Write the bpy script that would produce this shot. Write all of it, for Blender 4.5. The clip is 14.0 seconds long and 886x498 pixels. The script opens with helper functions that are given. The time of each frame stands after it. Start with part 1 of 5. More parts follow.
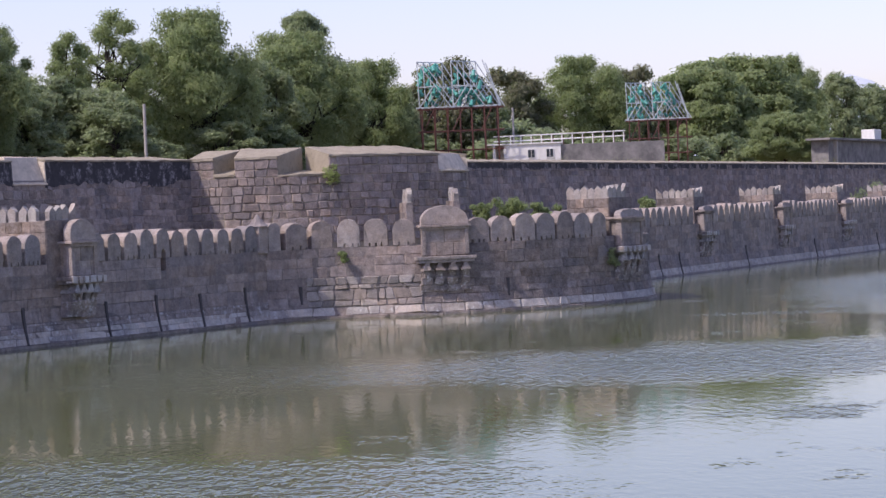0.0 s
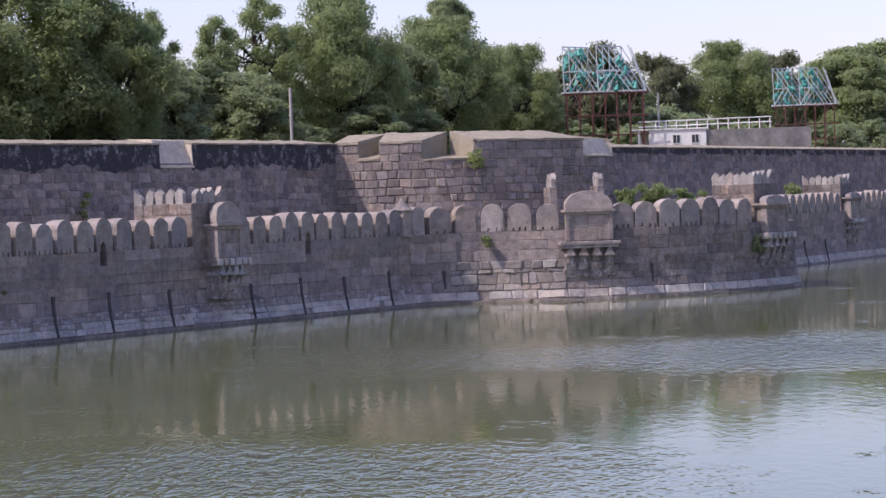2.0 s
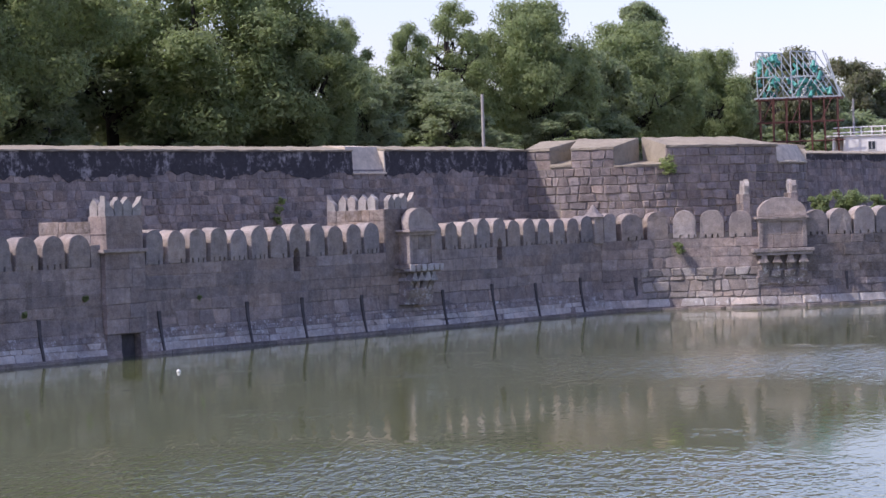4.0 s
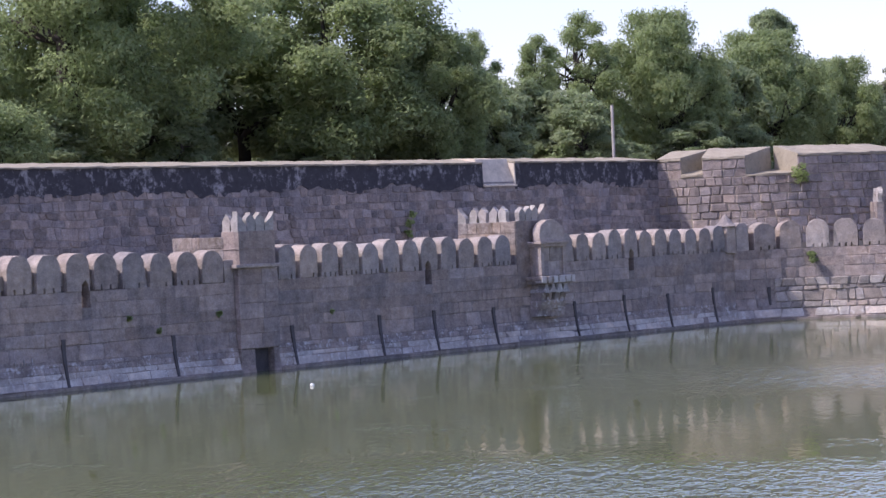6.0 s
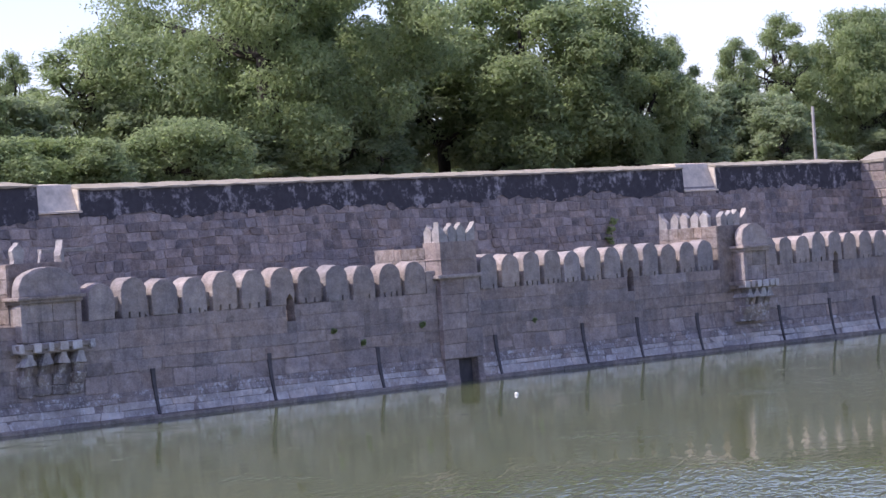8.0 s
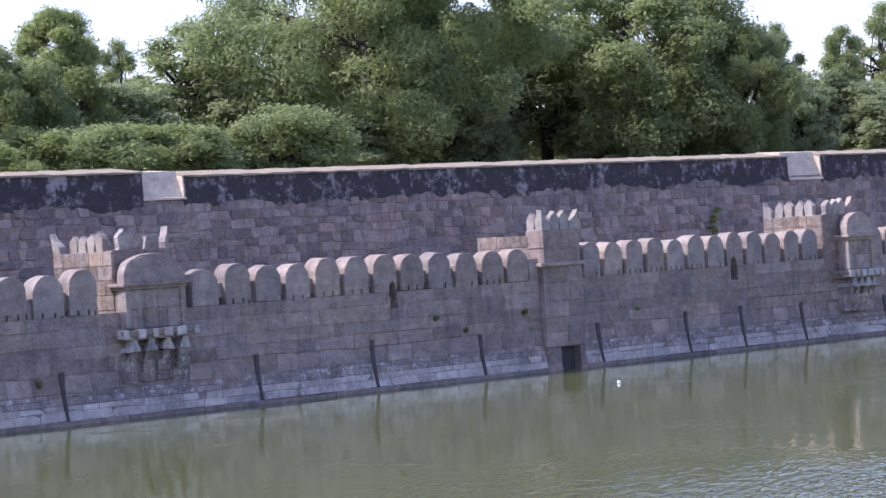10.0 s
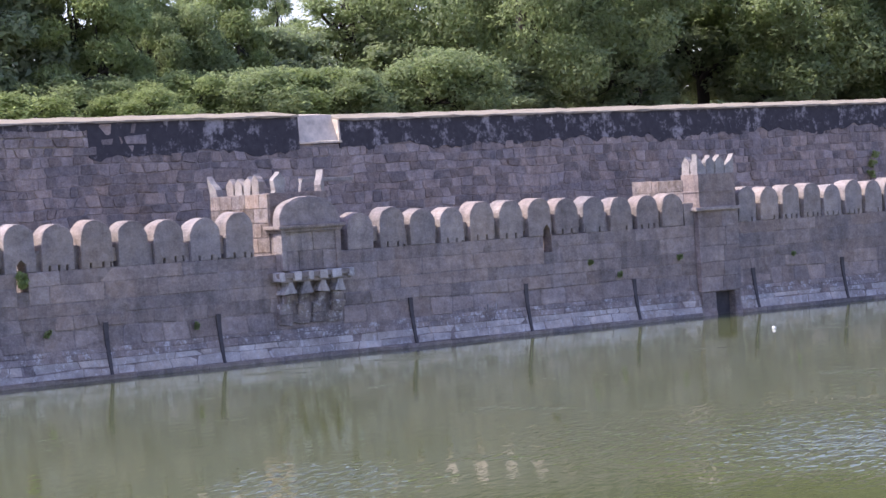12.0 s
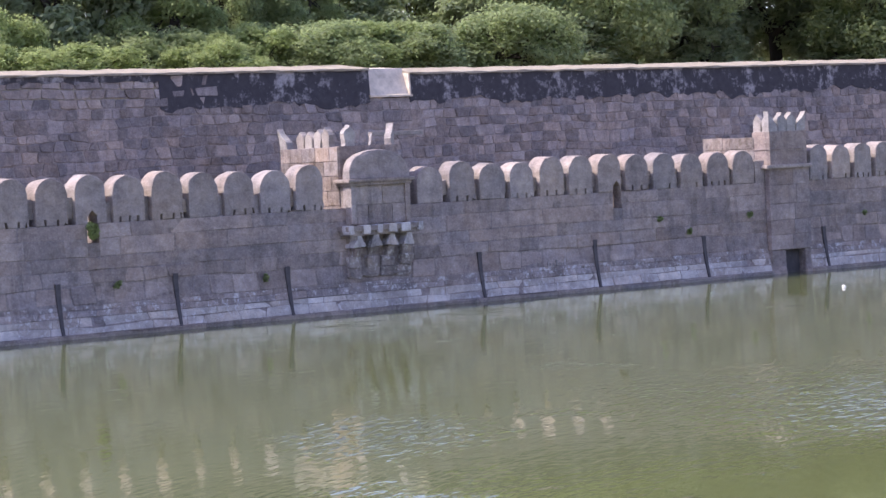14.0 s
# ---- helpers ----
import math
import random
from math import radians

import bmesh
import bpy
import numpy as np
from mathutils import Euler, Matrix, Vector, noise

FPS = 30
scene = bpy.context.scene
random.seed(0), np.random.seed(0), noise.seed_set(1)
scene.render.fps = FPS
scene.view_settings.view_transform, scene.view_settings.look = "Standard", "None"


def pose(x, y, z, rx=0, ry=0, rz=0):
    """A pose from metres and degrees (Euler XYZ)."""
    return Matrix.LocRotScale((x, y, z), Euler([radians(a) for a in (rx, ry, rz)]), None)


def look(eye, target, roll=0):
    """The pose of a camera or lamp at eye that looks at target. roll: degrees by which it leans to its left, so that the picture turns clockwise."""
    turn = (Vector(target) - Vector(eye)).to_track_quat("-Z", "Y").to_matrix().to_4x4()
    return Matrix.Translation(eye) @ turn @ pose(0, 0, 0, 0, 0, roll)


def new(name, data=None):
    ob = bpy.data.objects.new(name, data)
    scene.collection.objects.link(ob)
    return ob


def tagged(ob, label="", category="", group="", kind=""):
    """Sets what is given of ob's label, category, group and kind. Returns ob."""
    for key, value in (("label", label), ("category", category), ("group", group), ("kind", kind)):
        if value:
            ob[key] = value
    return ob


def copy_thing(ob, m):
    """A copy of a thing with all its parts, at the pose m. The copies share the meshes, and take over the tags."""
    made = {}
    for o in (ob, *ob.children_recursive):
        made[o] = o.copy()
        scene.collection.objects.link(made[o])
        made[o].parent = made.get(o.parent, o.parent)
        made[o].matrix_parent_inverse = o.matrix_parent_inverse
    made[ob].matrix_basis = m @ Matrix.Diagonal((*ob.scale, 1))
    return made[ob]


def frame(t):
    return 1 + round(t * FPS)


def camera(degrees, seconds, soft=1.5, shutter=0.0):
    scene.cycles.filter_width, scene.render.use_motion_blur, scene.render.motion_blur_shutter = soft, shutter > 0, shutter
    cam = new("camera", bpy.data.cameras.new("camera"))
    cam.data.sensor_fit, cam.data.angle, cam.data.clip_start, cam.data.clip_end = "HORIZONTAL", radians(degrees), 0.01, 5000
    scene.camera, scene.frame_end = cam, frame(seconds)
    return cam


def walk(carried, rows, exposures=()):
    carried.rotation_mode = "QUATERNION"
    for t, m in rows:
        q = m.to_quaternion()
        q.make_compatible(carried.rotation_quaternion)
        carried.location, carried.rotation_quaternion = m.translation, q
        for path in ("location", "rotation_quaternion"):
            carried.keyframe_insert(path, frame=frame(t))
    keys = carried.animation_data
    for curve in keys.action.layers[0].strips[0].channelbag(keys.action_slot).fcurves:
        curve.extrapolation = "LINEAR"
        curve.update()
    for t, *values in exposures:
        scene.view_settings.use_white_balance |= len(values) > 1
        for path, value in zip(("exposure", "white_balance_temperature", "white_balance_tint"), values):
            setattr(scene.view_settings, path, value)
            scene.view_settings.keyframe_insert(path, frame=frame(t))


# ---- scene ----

EYE = 5.0  # height of the lens over the water of the moat
cam = camera(21.0, 14.0, soft=1.5)
# seconds, yaw, pitch, roll: a tripod pan along the wall
EXPOSURE = 0.25
ROWS = [
    (0.0, -60.195, -0.902, 2.262),
    (0.5, -58.510, -0.976, 2.245),
    (1.0, -57.459, -1.031, 2.209),
    (1.5, -56.906, -1.103, 2.021),
    (2.0, -56.740, -1.145, 1.881),
    (2.5, -56.659, -1.169, 1.709),
    (3.0, -56.209, -1.153, 1.667),
    (3.5, -54.456, -1.056, 1.813),
    (4.0, -52.161, -0.847, 1.793),
    (4.2, -51.236, -0.738, 1.903),
    (6.3, -48.079, -0.301, 2.662),
    (6.5, -47.194, -0.169, 2.800),
    (7.0, -45.705, -0.008, 2.956),
    (7.2, -45.172, 0.026, 3.235),
    (9.3, -43.346, -0.029, 3.532),
    (9.5, -43.009, -0.039, 3.464),
    (10.0, -41.750, -0.120, 3.480),
    (10.5, -40.504, -0.244, 3.460),
    (11.0, -39.382, -0.513, 3.387),
    (11.5, -38.615, -0.836, 3.362),
    (12.0, -37.981, -1.249, 3.270),
    (12.5, -37.321, -1.582, 3.109),
    (13.0, -36.548, -1.902, 2.986),
    (13.5, -36.118, -2.131, 2.814),
    (14.0, -36.271, -2.250, 2.678),
]
walk(cam, [(t, look((0, 0, EYE), (-math.sin(radians(yaw)) * math.cos(radians(pitch)), math.cos(radians(yaw)) * math.cos(radians(pitch)), EYE + math.sin(radians(pitch))), -roll)) for t, yaw, pitch, roll in ROWS], exposures=[(t, EXPOSURE + stops, kelvin, 40) for t, stops, kelvin in ((0.0, 0.06, 6250), (3.0, 0.12, 6150), (6.5, 0.44, 5980), (9.5, 0.60, 5940), (11.5, 0.74, 6060), (14.0, 0.90, 6220))])

# ---------------------------------------------------------------- sky and sun
world = bpy.data.worlds.new("sky")
scene.world = world
world.use_nodes = True
SUN_WAY = Vector((-0.55, 0.335, 0.765)).normalized()
sky = world.node_tree.nodes.new("ShaderNodeTexSky")
sky.sky_type = "NISHITA"
sky.sun_disc = False
sky.sun_elevation = math.asin(SUN_WAY.z)
sky.sun_rotation = math.atan2(SUN_WAY.x, SUN_WAY.y)
sky.air_density, sky.dust_density, sky.ozone_density = 1.0, 1.2, 1.0
back = world.node_tree.nodes["Background"]
world.node_tree.links.new(sky.outputs[0], back.inputs[0])
back.inputs[1].default_value = 0.15
sun = new("sun", bpy.data.lights.new("sun", "SUN"))
sun.data.energy, sun.data.angle, sun.data.color = 3.0, radians(0.8), (0.98, 1.0, 0.76)
sun.matrix_world = look(SUN_WAY * 200, (0, 0, 0))


# ---------------------------------------------------------------- materials
class Nodes:
    """A short hand for node materials."""

    def __init__(self, name):
        self.mat = bpy.data.materials.new(name)
        self.mat.use_nodes = True
        self.tree = self.mat.node_tree
        self.bsdf = self.tree.nodes["Principled BSDF"]
        self.where = self.tree.nodes.new("ShaderNodeTexCoord").outputs["Object"]
        self.place = self.tree.nodes.new("ShaderNodeNewGeometry").outputs["Position"]

    def node(self, kind, **values):
        n = self.tree.nodes.new(kind)
        for key, value in values.items():
            n.inputs[key].default_value = value
        return n

    def link(self, a, b):
        self.tree.links.new(a, b)

    def stretch(self, source, sx, sy, sz):
        m = self.node("ShaderNodeMapping")
        m.inputs["Scale"].default_value = (sx, sy, sz)
        self.link(source, m.inputs["Vector"])
        return m.outputs[0]

    def noise(self, scale, detail=4.0, rough=0.6, source=None):
        n = self.node("ShaderNodeTexNoise", Scale=scale, Detail=detail, Roughness=rough)
        self.link(source or self.place, n.inputs["Vector"])
        return n.outputs["Fac"]

    def ramp(self, fac, stops):
        r = self.node("ShaderNodeValToRGB")
        el = r.color_ramp.elements
        while len(el) < len(stops):
            el.new(0.5)
        for e, (p, c) in zip(el, stops):
            e.position = p
            e.color = (*c, 1) if len(c) == 3 else c
        self.link(fac, r.inputs[0])
        return r.outputs[0]

    def mix(self, fac, a, b, mode="MIX"):
        m = self.tree.nodes.new("ShaderNodeMix")
        m.data_type, m.blend_type = "RGBA", mode
        for sock, v in ((m.inputs[0], fac), (m.inputs[6], a), (m.inputs[7], b)):
            if isinstance(v, (int, float)):
                sock.default_value = v
            elif isinstance(v, tuple):
                sock.default_value = (*v, 1)
            else:
                self.link(v, sock)
        return m.outputs[2]

    def math(self, op, a, b=0.0, clamp=False):
        m = self.tree.nodes.new("ShaderNodeMath")
        m.operation, m.use_clamp = op, clamp
        for sock, v in zip(m.inputs, (a, b)):
            if isinstance(v, (int, float)):
                sock.default_value = v
            else:
                self.link(v, sock)
        return m.outputs[0]

    def height(self):
        s = self.node("ShaderNodeSeparateXYZ")
        self.link(self.place, s.inputs[0])
        return s.outputs[2]

    def bump(self, fac, strength, distance=0.02):
        b = self.node("ShaderNodeBump", Strength=strength, Distance=distance)
        self.link(fac, b.inputs["Height"])
        self.link(b.outputs[0], self.bsdf.inputs["Normal"])

    def done(self, colour, rough=0.9, specular=0.25):
        if isinstance(colour, tuple):
            self.bsdf.inputs["Base Color"].default_value = (*colour, 1)
        else:
            self.link(colour, self.bsdf.inputs["Base Color"])
        self.bsdf.inputs["Roughness"].default_value = rough
        self.bsdf.inputs["Specular IOR Level"].default_value = specular
        return self.mat


def grey(v):
    return (v, v, v)


def stone(name, dark, light, island=False, streak=0.5, lime=0.0, spread=0.5, bump=0.5):
    """Weathered granite: each block its own tone, large stains, runs down the face, fine grain."""
    n = Nodes(name)
    if island:
        tone = n.node("ShaderNodeNewGeometry").outputs["Random Per Island"]
    else:
        tone = n.node("ShaderNodeObjectInfo").outputs["Random"]
    big = n.noise(0.55, 5, 0.65)
    fine = n.noise(14, 6, 0.7)
    mid = n.noise(3.2, 5, 0.65)
    runs = n.noise(1.0, 5, 0.6, n.stretch(n.place, 2.6, 2.6, 0.35))
    grain = n.noise(38, 3, 0.7)
    hue = n.noise(0.9, 4, 0.6)
    base = n.mix(tone, dark, light)
    base = n.mix(spread, n.mix(0.5, dark, light), base)
    base = n.mix(n.math("MULTIPLY", n.ramp(hue, [(0.38, grey(0)), (0.62, grey(1))]), 0.6), base, n.mix(0.75, base, (0.30, 0.225, 0.18)))
    base = n.mix(n.math("MULTIPLY", n.ramp(mid, [(0.38, grey(0)), (0.64, grey(1))]), 0.7), base, n.mix(0.55, base, (0.50, 0.43, 0.40)))
    base = n.mix(n.math("MULTIPLY", n.ramp(big, [(0.42, grey(0)), (0.62, grey(1))]), 0.6), base, n.mix(0.65, base, (0.15, 0.15, 0.18)))
    base = n.mix(n.math("MULTIPLY", n.ramp(runs, [(0.52, grey(0)), (0.70, grey(1))]), streak), base, n.mix(0.75, base, (0.07, 0.065, 0.07)))
    base = n.mix(n.math("MULTIPLY", n.ramp(fine, [(0.45, grey(0)), (0.70, grey(1))]), 0.5), base, n.mix(0.6, base, (0.55, 0.50, 0.47)))
    base = n.mix(n.math("MULTIPLY", n.ramp(grain, [(0.50, grey(0)), (0.66, grey(1))]), 0.4), base, n.mix(0.7, base, (0.06, 0.055, 0.055)))
    shade = n.math("ADD", n.math("MULTIPLY", tone, 0.52 * spread), 1.0 - 0.27 * spread)
    shade_colour = n.node("ShaderNodeCombineColor")
    for k in range(3):
        n.link(shade, shade_colour.inputs[k])
    base = n.mix(1.0, base, shade_colour.outputs[0], "MULTIPLY")
    tint = n.math("FRACT", n.math("MULTIPLY", tone, 7.31))
    base = n.mix(0.3 + 0.6 * spread, base, n.ramp(tint, [(0.0, (0.94, 0.985, 1.04)), (0.5, grey(1.0)), (1.0, (1.06, 1.0, 0.94))]), "MULTIPLY")
    patches = n.noise(2.0, 8, 0.72, n.stretch(n.place, 1.0, 1.0, 1.5))
    base = n.mix(1.0, base, n.ramp(patches, [(0.30, (0.76, 0.75, 0.75)), (0.48, grey(0.98)), (0.70, (1.28, 1.26, 1.23))]), "MULTIPLY")
    scars = n.noise(4.5, 6, 0.8, n.stretch(n.place, 1.0, 1.0, 0.7))
    base = n.mix(n.math("MULTIPLY", n.ramp(scars, [(0.60, grey(0)), (0.70, grey(1))]), 0.45), base, n.mix(0.8, base, (0.07, 0.062, 0.06)))
    if lime > 0:
        spots = n.noise(5.0, 6, 0.75, n.stretch(n.place, 1.0, 1.0, 0.8))
        base = n.mix(n.math("MULTIPLY", n.ramp(spots, [(0.53, grey(0)), (0.64, grey(1))]), lime), base, (0.66, 0.65, 0.65))
    n.bump(n.math("ADD", mid, n.math("MULTIPLY", fine, 0.6)), min(1.0, bump * 1.5), 0.07)
    return n.done(base, 0.92, 0.2)


M_LOWER = stone("granite_shaded", (0.235, 0.188, 0.172), (0.355, 0.280, 0.245), spread=0.62)
M_LOWER_J = stone("granite_shaded_joined", (0.215, 0.175, 0.165), (0.325, 0.260, 0.232), island=True, spread=0.62)
M_FOOT = stone("granite_wet_course", (0.205, 0.174, 0.168), (0.32, 0.268, 0.25), lime=0.75)
M_UPPER = stone("granite_rubble", (0.130, 0.117, 0.119), (0.318, 0.266, 0.242), spread=0.8, bump=0.8)
M_UPPER_J = stone("granite_rubble_joined", (0.130, 0.117, 0.119), (0.318, 0.266, 0.242), island=True, spread=0.8, bump=0.8)
M_BASTION = stone("granite_bastion", (0.178, 0.144, 0.128), (0.292, 0.236, 0.203), spread=0.75, bump=0.9, streak=0.35)
M_SLOPE = stone("granite_sloping_plinth", (0.52, 0.475, 0.42), (0.72, 0.665, 0.60), lime=0.7, streak=0.25, spread=0.5)
M_CRUST = stone("lime_crust", (0.58, 0.57, 0.57), (0.72, 0.71, 0.71), lime=0.6, streak=0.5)
M_FAR = stone("granite_far_rampart", (0.135, 0.118, 0.122), (0.225, 0.19, 0.18), island=True, spread=0.7, streak=0.6)
# lighter copy of the granite, with grazing sunlight put into its colour
M_SUNLIT = stone("granite_sunlit_tone", (0.225, 0.195, 0.170), (0.385, 0.340, 0.298), streak=0.3, spread=0.8, bump=0.8)
M_MERLON = stone("granite_merlon", (0.288, 0.246, 0.220), (0.395, 0.340, 0.302), streak=0.35, spread=0.45)
M_CARVED = stone("granite_carved", (0.230, 0.195, 0.178), (0.330, 0.280, 0.250), streak=0.75)
M_TOOTH = stone("granite_tooth", (0.32, 0.30, 0.27), (0.46, 0.435, 0.39), streak=0.4)
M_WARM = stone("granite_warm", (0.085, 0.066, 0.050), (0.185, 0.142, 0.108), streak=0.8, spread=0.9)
# darker brown granite: right part of the bastion, bartizan fronts, corbel backs
M_BROWN = stone("granite_dark_brown", (0.122, 0.100, 0.090), (0.210, 0.170, 0.148), streak=0.6, spread=0.7, bump=0.8)
# pale warm tone that lightens the gaps between merlons
M_INFILL = stone("rubble_infill", (0.30, 0.25, 0.205), (0.46, 0.385, 0.315), streak=0.5, spread=0.7, bump=0.9)
M_LIP = stone("silted_footing", (0.15, 0.125, 0.10), (0.24, 0.20, 0.16), streak=0.3, spread=0.5)
M_LIMED = stone("limed_stone", (0.38, 0.37, 0.38), (0.50, 0.49, 0.50), lime=0.6, streak=0.9)
M_MORTAR = stone("lime_mortar", (0.13, 0.108, 0.10), (0.19, 0.158, 0.145), streak=0.3)
M_JOINT = stone("joint_mortar", (0.205, 0.176, 0.168), (0.28, 0.238, 0.222), streak=0.3)


def blackened_plaster():
    n = Nodes("blackened_plaster")
    big = n.noise(0.8, 6, 0.7)
    spots = n.noise(2.4, 7, 0.75)
    runs = n.noise(1.0, 5, 0.65, n.stretch(n.place, 1.8, 1.8, 0.3))
    pale = n.mix(n.noise(7, 5), (0.24, 0.23, 0.24), (0.42, 0.40, 0.41))
    black = n.mix(n.noise(4, 5), (0.035, 0.035, 0.042), (0.085, 0.08, 0.088))
    fac = n.math("ADD", n.math("MULTIPLY", spots, 0.6), n.math("ADD", n.math("MULTIPLY", runs, 0.35), n.math("MULTIPLY", big, 0.35)))
    base = n.mix(n.ramp(fac, [(0.67, grey(0)), (0.77, grey(1))]), black, pale)
    n.bump(spots, 0.5, 0.04)
    return n.done(base, 0.95, 0.15)


def coping_plaster():
    n = Nodes("coping_plaster")
    base = n.mix(n.noise(1.2, 6, 0.7), (0.20, 0.170, 0.128), (0.46, 0.405, 0.315))
    base = n.mix(n.math("MULTIPLY", n.ramp(n.noise(5, 6, 0.7), [(0.5, grey(0)), (0.7, grey(1))]), 0.6), base, (0.16, 0.145, 0.13))
    n.bump(n.noise(9, 5), 0.5, 0.03)
    return n.done(base, 0.95, 0.15)


def earth(name, a, b, c):
    n = Nodes(name)
    base = n.mix(n.noise(0.3, 6, 0.7), a, b)
    base = n.mix(n.ramp(n.noise(2.5, 6, 0.7), [(0.45, grey(0)), (0.65, grey(1))]), base, c)
    n.bump(n.noise(6, 6, 0.7), 0.6, 0.08)
    return n.done(base, 0.97, 0.1)


def foliage(name, shade, bright, dry=(0.10, 0.10, 0.03)):
    n = Nodes(name)
    tone = n.node("ShaderNodeNewGeometry").outputs["Random Per Island"]
    clump = n.noise(0.45, 4, 0.6)
    base = n.mix(tone, shade, bright)
    base = n.mix(n.ramp(clump, [(0.40, grey(0)), (0.66, grey(1))]), base, n.mix(0.6, base, bright))
    base = n.mix(n.math("GREATER_THAN", tone, 0.96), base, dry)
    n.link(base, n.bsdf.inputs["Base Color"])
    n.bsdf.inputs["Roughness"].default_value = 0.65
    n.bsdf.inputs["Specular IOR Level"].default_value = 0.18
    glow = n.node("ShaderNodeBsdfTranslucent")
    n.link(n.mix(0.5, base, (0.40, 0.51, 0.22)), glow.inputs[0])
    m = n.node("ShaderNodeMixShader", Fac=0.6)
    n.link(n.bsdf.outputs[0], m.inputs[1])
    n.link(glow.outputs[0], m.inputs[2])
    n.link(m.outputs[0], n.tree.nodes["Material Output"].inputs["Surface"])
    return n.mat


def bark():
    n = Nodes("bark")
    base = n.mix(n.noise(3, 6, 0.7, n.stretch(n.place, 3, 3, 0.6)), (0.03, 0.026, 0.023), (0.09, 0.078, 0.068))
    n.bump(n.noise(5, 6, 0.7, n.stretch(n.place, 3, 3, 0.5)), 0.8, 0.05)
    return n.done(base, 0.95, 0.15)


def painted(name, a, b, rough=0.6, scale=3.0, specular=0.3):
    n = Nodes(name)
    base = n.mix(n.ramp(n.noise(scale, 6, 0.7), [(0.35, grey(0)), (0.7, grey(1))]), a, b)
    n.bump(n.noise(scale * 6, 4), 0.2, 0.01)
    return n.done(base, rough, specular)


RUFFLES = [(35, 29, 8.5, 5.5, 95), (68, 33, 14, 8, -60), (126, 43.0, 24, 6.5, 19), (98, 39, 3.6, 1.3, -72), (24.6, 35.3, 3.0, 1.8, 55)]  # x, y, half length, half width, turn


def moat_water():
    n = Nodes("moat_water")
    # calm water with wind-ruffled stretches
    wind = n.node("ShaderNodeMapping")
    wind.vector_type = "TEXTURE"
    wind.inputs["Rotation"].default_value = (0, 0, radians(34))
    wind.inputs["Scale"].default_value = (0.80, 0.33, 1)
    n.link(n.place, wind.inputs["Vector"])
    flecks = n.ramp(n.noise(2.0, 0, 0.5, wind.outputs[0]), [(0.50, grey(0)), (0.60, grey(2.6))])
    edge = n.noise(0.16, 6, 0.72)
    ruffled = n.ramp(edge, [(0.58, grey(0)), (0.68, grey(0.5))])
    for x, y, rx, ry, turn in RUFFLES:
        m = n.node("ShaderNodeMapping")
        m.vector_type = "TEXTURE"
        m.inputs["Location"].default_value = (x, y, 0)
        m.inputs["Rotation"].default_value = (0, 0, radians(turn))
        m.inputs["Scale"].default_value = (rx, ry, 1)
        n.link(n.place, m.inputs["Vector"])
        far = n.tree.nodes.new("ShaderNodeVectorMath")
        far.operation = "LENGTH"
        n.link(m.outputs[0], far.inputs[0])
        reach = n.math("ADD", far.outputs["Value"], n.math("MULTIPLY", edge, 1.2))
        patch = n.ramp(n.math("MULTIPLY", reach, 0.5), [(0.40, grey(1)), (0.66, grey(0.36)), (0.98, grey(0))])
        if ry > 2.5:
            ruffled = n.math("MAXIMUM", ruffled, patch)
        else:
            ruffled = n.math("MAXIMUM", ruffled, n.math("MULTIPLY", patch, flecks))
    small = n.noise(1.0, 2, 0.55, wind.outputs[0])
    tiny = n.noise(3.1, 0, 0.5, wind.outputs[0])
    wave = n.math("ADD", small, n.math("MULTIPLY", tiny, 0.30))
    bump = n.node("ShaderNodeBump", Distance=0.15)
    n.link(n.math("ADD", n.math("MULTIPLY", ruffled, 0.95), 0.032), bump.inputs["Strength"])
    n.link(wave, bump.inputs["Height"])
    n.link(bump.outputs[0], n.bsdf.inputs["Normal"])
    base = n.mix(n.noise(0.07, 4, 0.6), (0.104, 0.122, 0.050), (0.120, 0.140, 0.055))
    n.bsdf.inputs["IOR"].default_value = 1.33
    return n.done(base, 0.05, 0.5)


M_PLASTER, M_COPING = blackened_plaster(), coping_plaster()
M_APRON = painted("pale_plaster", (0.74, 0.64, 0.52), (0.44, 0.38, 0.31), 0.95, 2.2, 0.15)
M_EARTH = earth("dry_earth", (0.20, 0.16, 0.11), (0.28, 0.22, 0.15), (0.13, 0.13, 0.06))
M_MUD = earth("moat_mud", (0.07, 0.065, 0.04), (0.10, 0.09, 0.055), (0.05, 0.05, 0.03))
M_BARK = bark()
M_WATER = moat_water()
M_LEAF = foliage("leaf_mid_green", (0.195, 0.240, 0.130), (0.325, 0.390, 0.185))
M_LEAF_DARK = foliage("leaf_dark_green", (0.220, 0.262, 0.172), (0.350, 0.412, 0.240))
M_LEAF_BRIGHT = foliage("leaf_bright_green", (0.220, 0.272, 0.122), (0.385, 0.455, 0.180))
M_LEAF_BROWN = foliage("leaf_brown_green", (0.150, 0.150, 0.110), (0.250, 0.240, 0.165))
M_GRASS = foliage("dry_grass", (0.16, 0.15, 0.06), (0.34, 0.30, 0.14))
# dark stone of the gutters; also the painted shade within the sluice
M_DARK = painted("dark_stone_and_sluice_shade", (0.06, 0.055, 0.058), (0.11, 0.10, 0.10), 0.8)
M_WHITE = painted("white_wash", (0.80, 0.79, 0.76), (0.66, 0.65, 0.62), 0.8)
M_CONCRETE = painted("grey_concrete", (0.13, 0.125, 0.125), (0.30, 0.285, 0.27), 0.9, 0.9)
M_POLE = painted("pale_concrete_pole", (0.34, 0.32, 0.30), (0.44, 0.42, 0.39), 0.85)
M_STEEL = painted("galvanised_steel", (0.42, 0.47, 0.49), (0.55, 0.60, 0.62), 0.5)
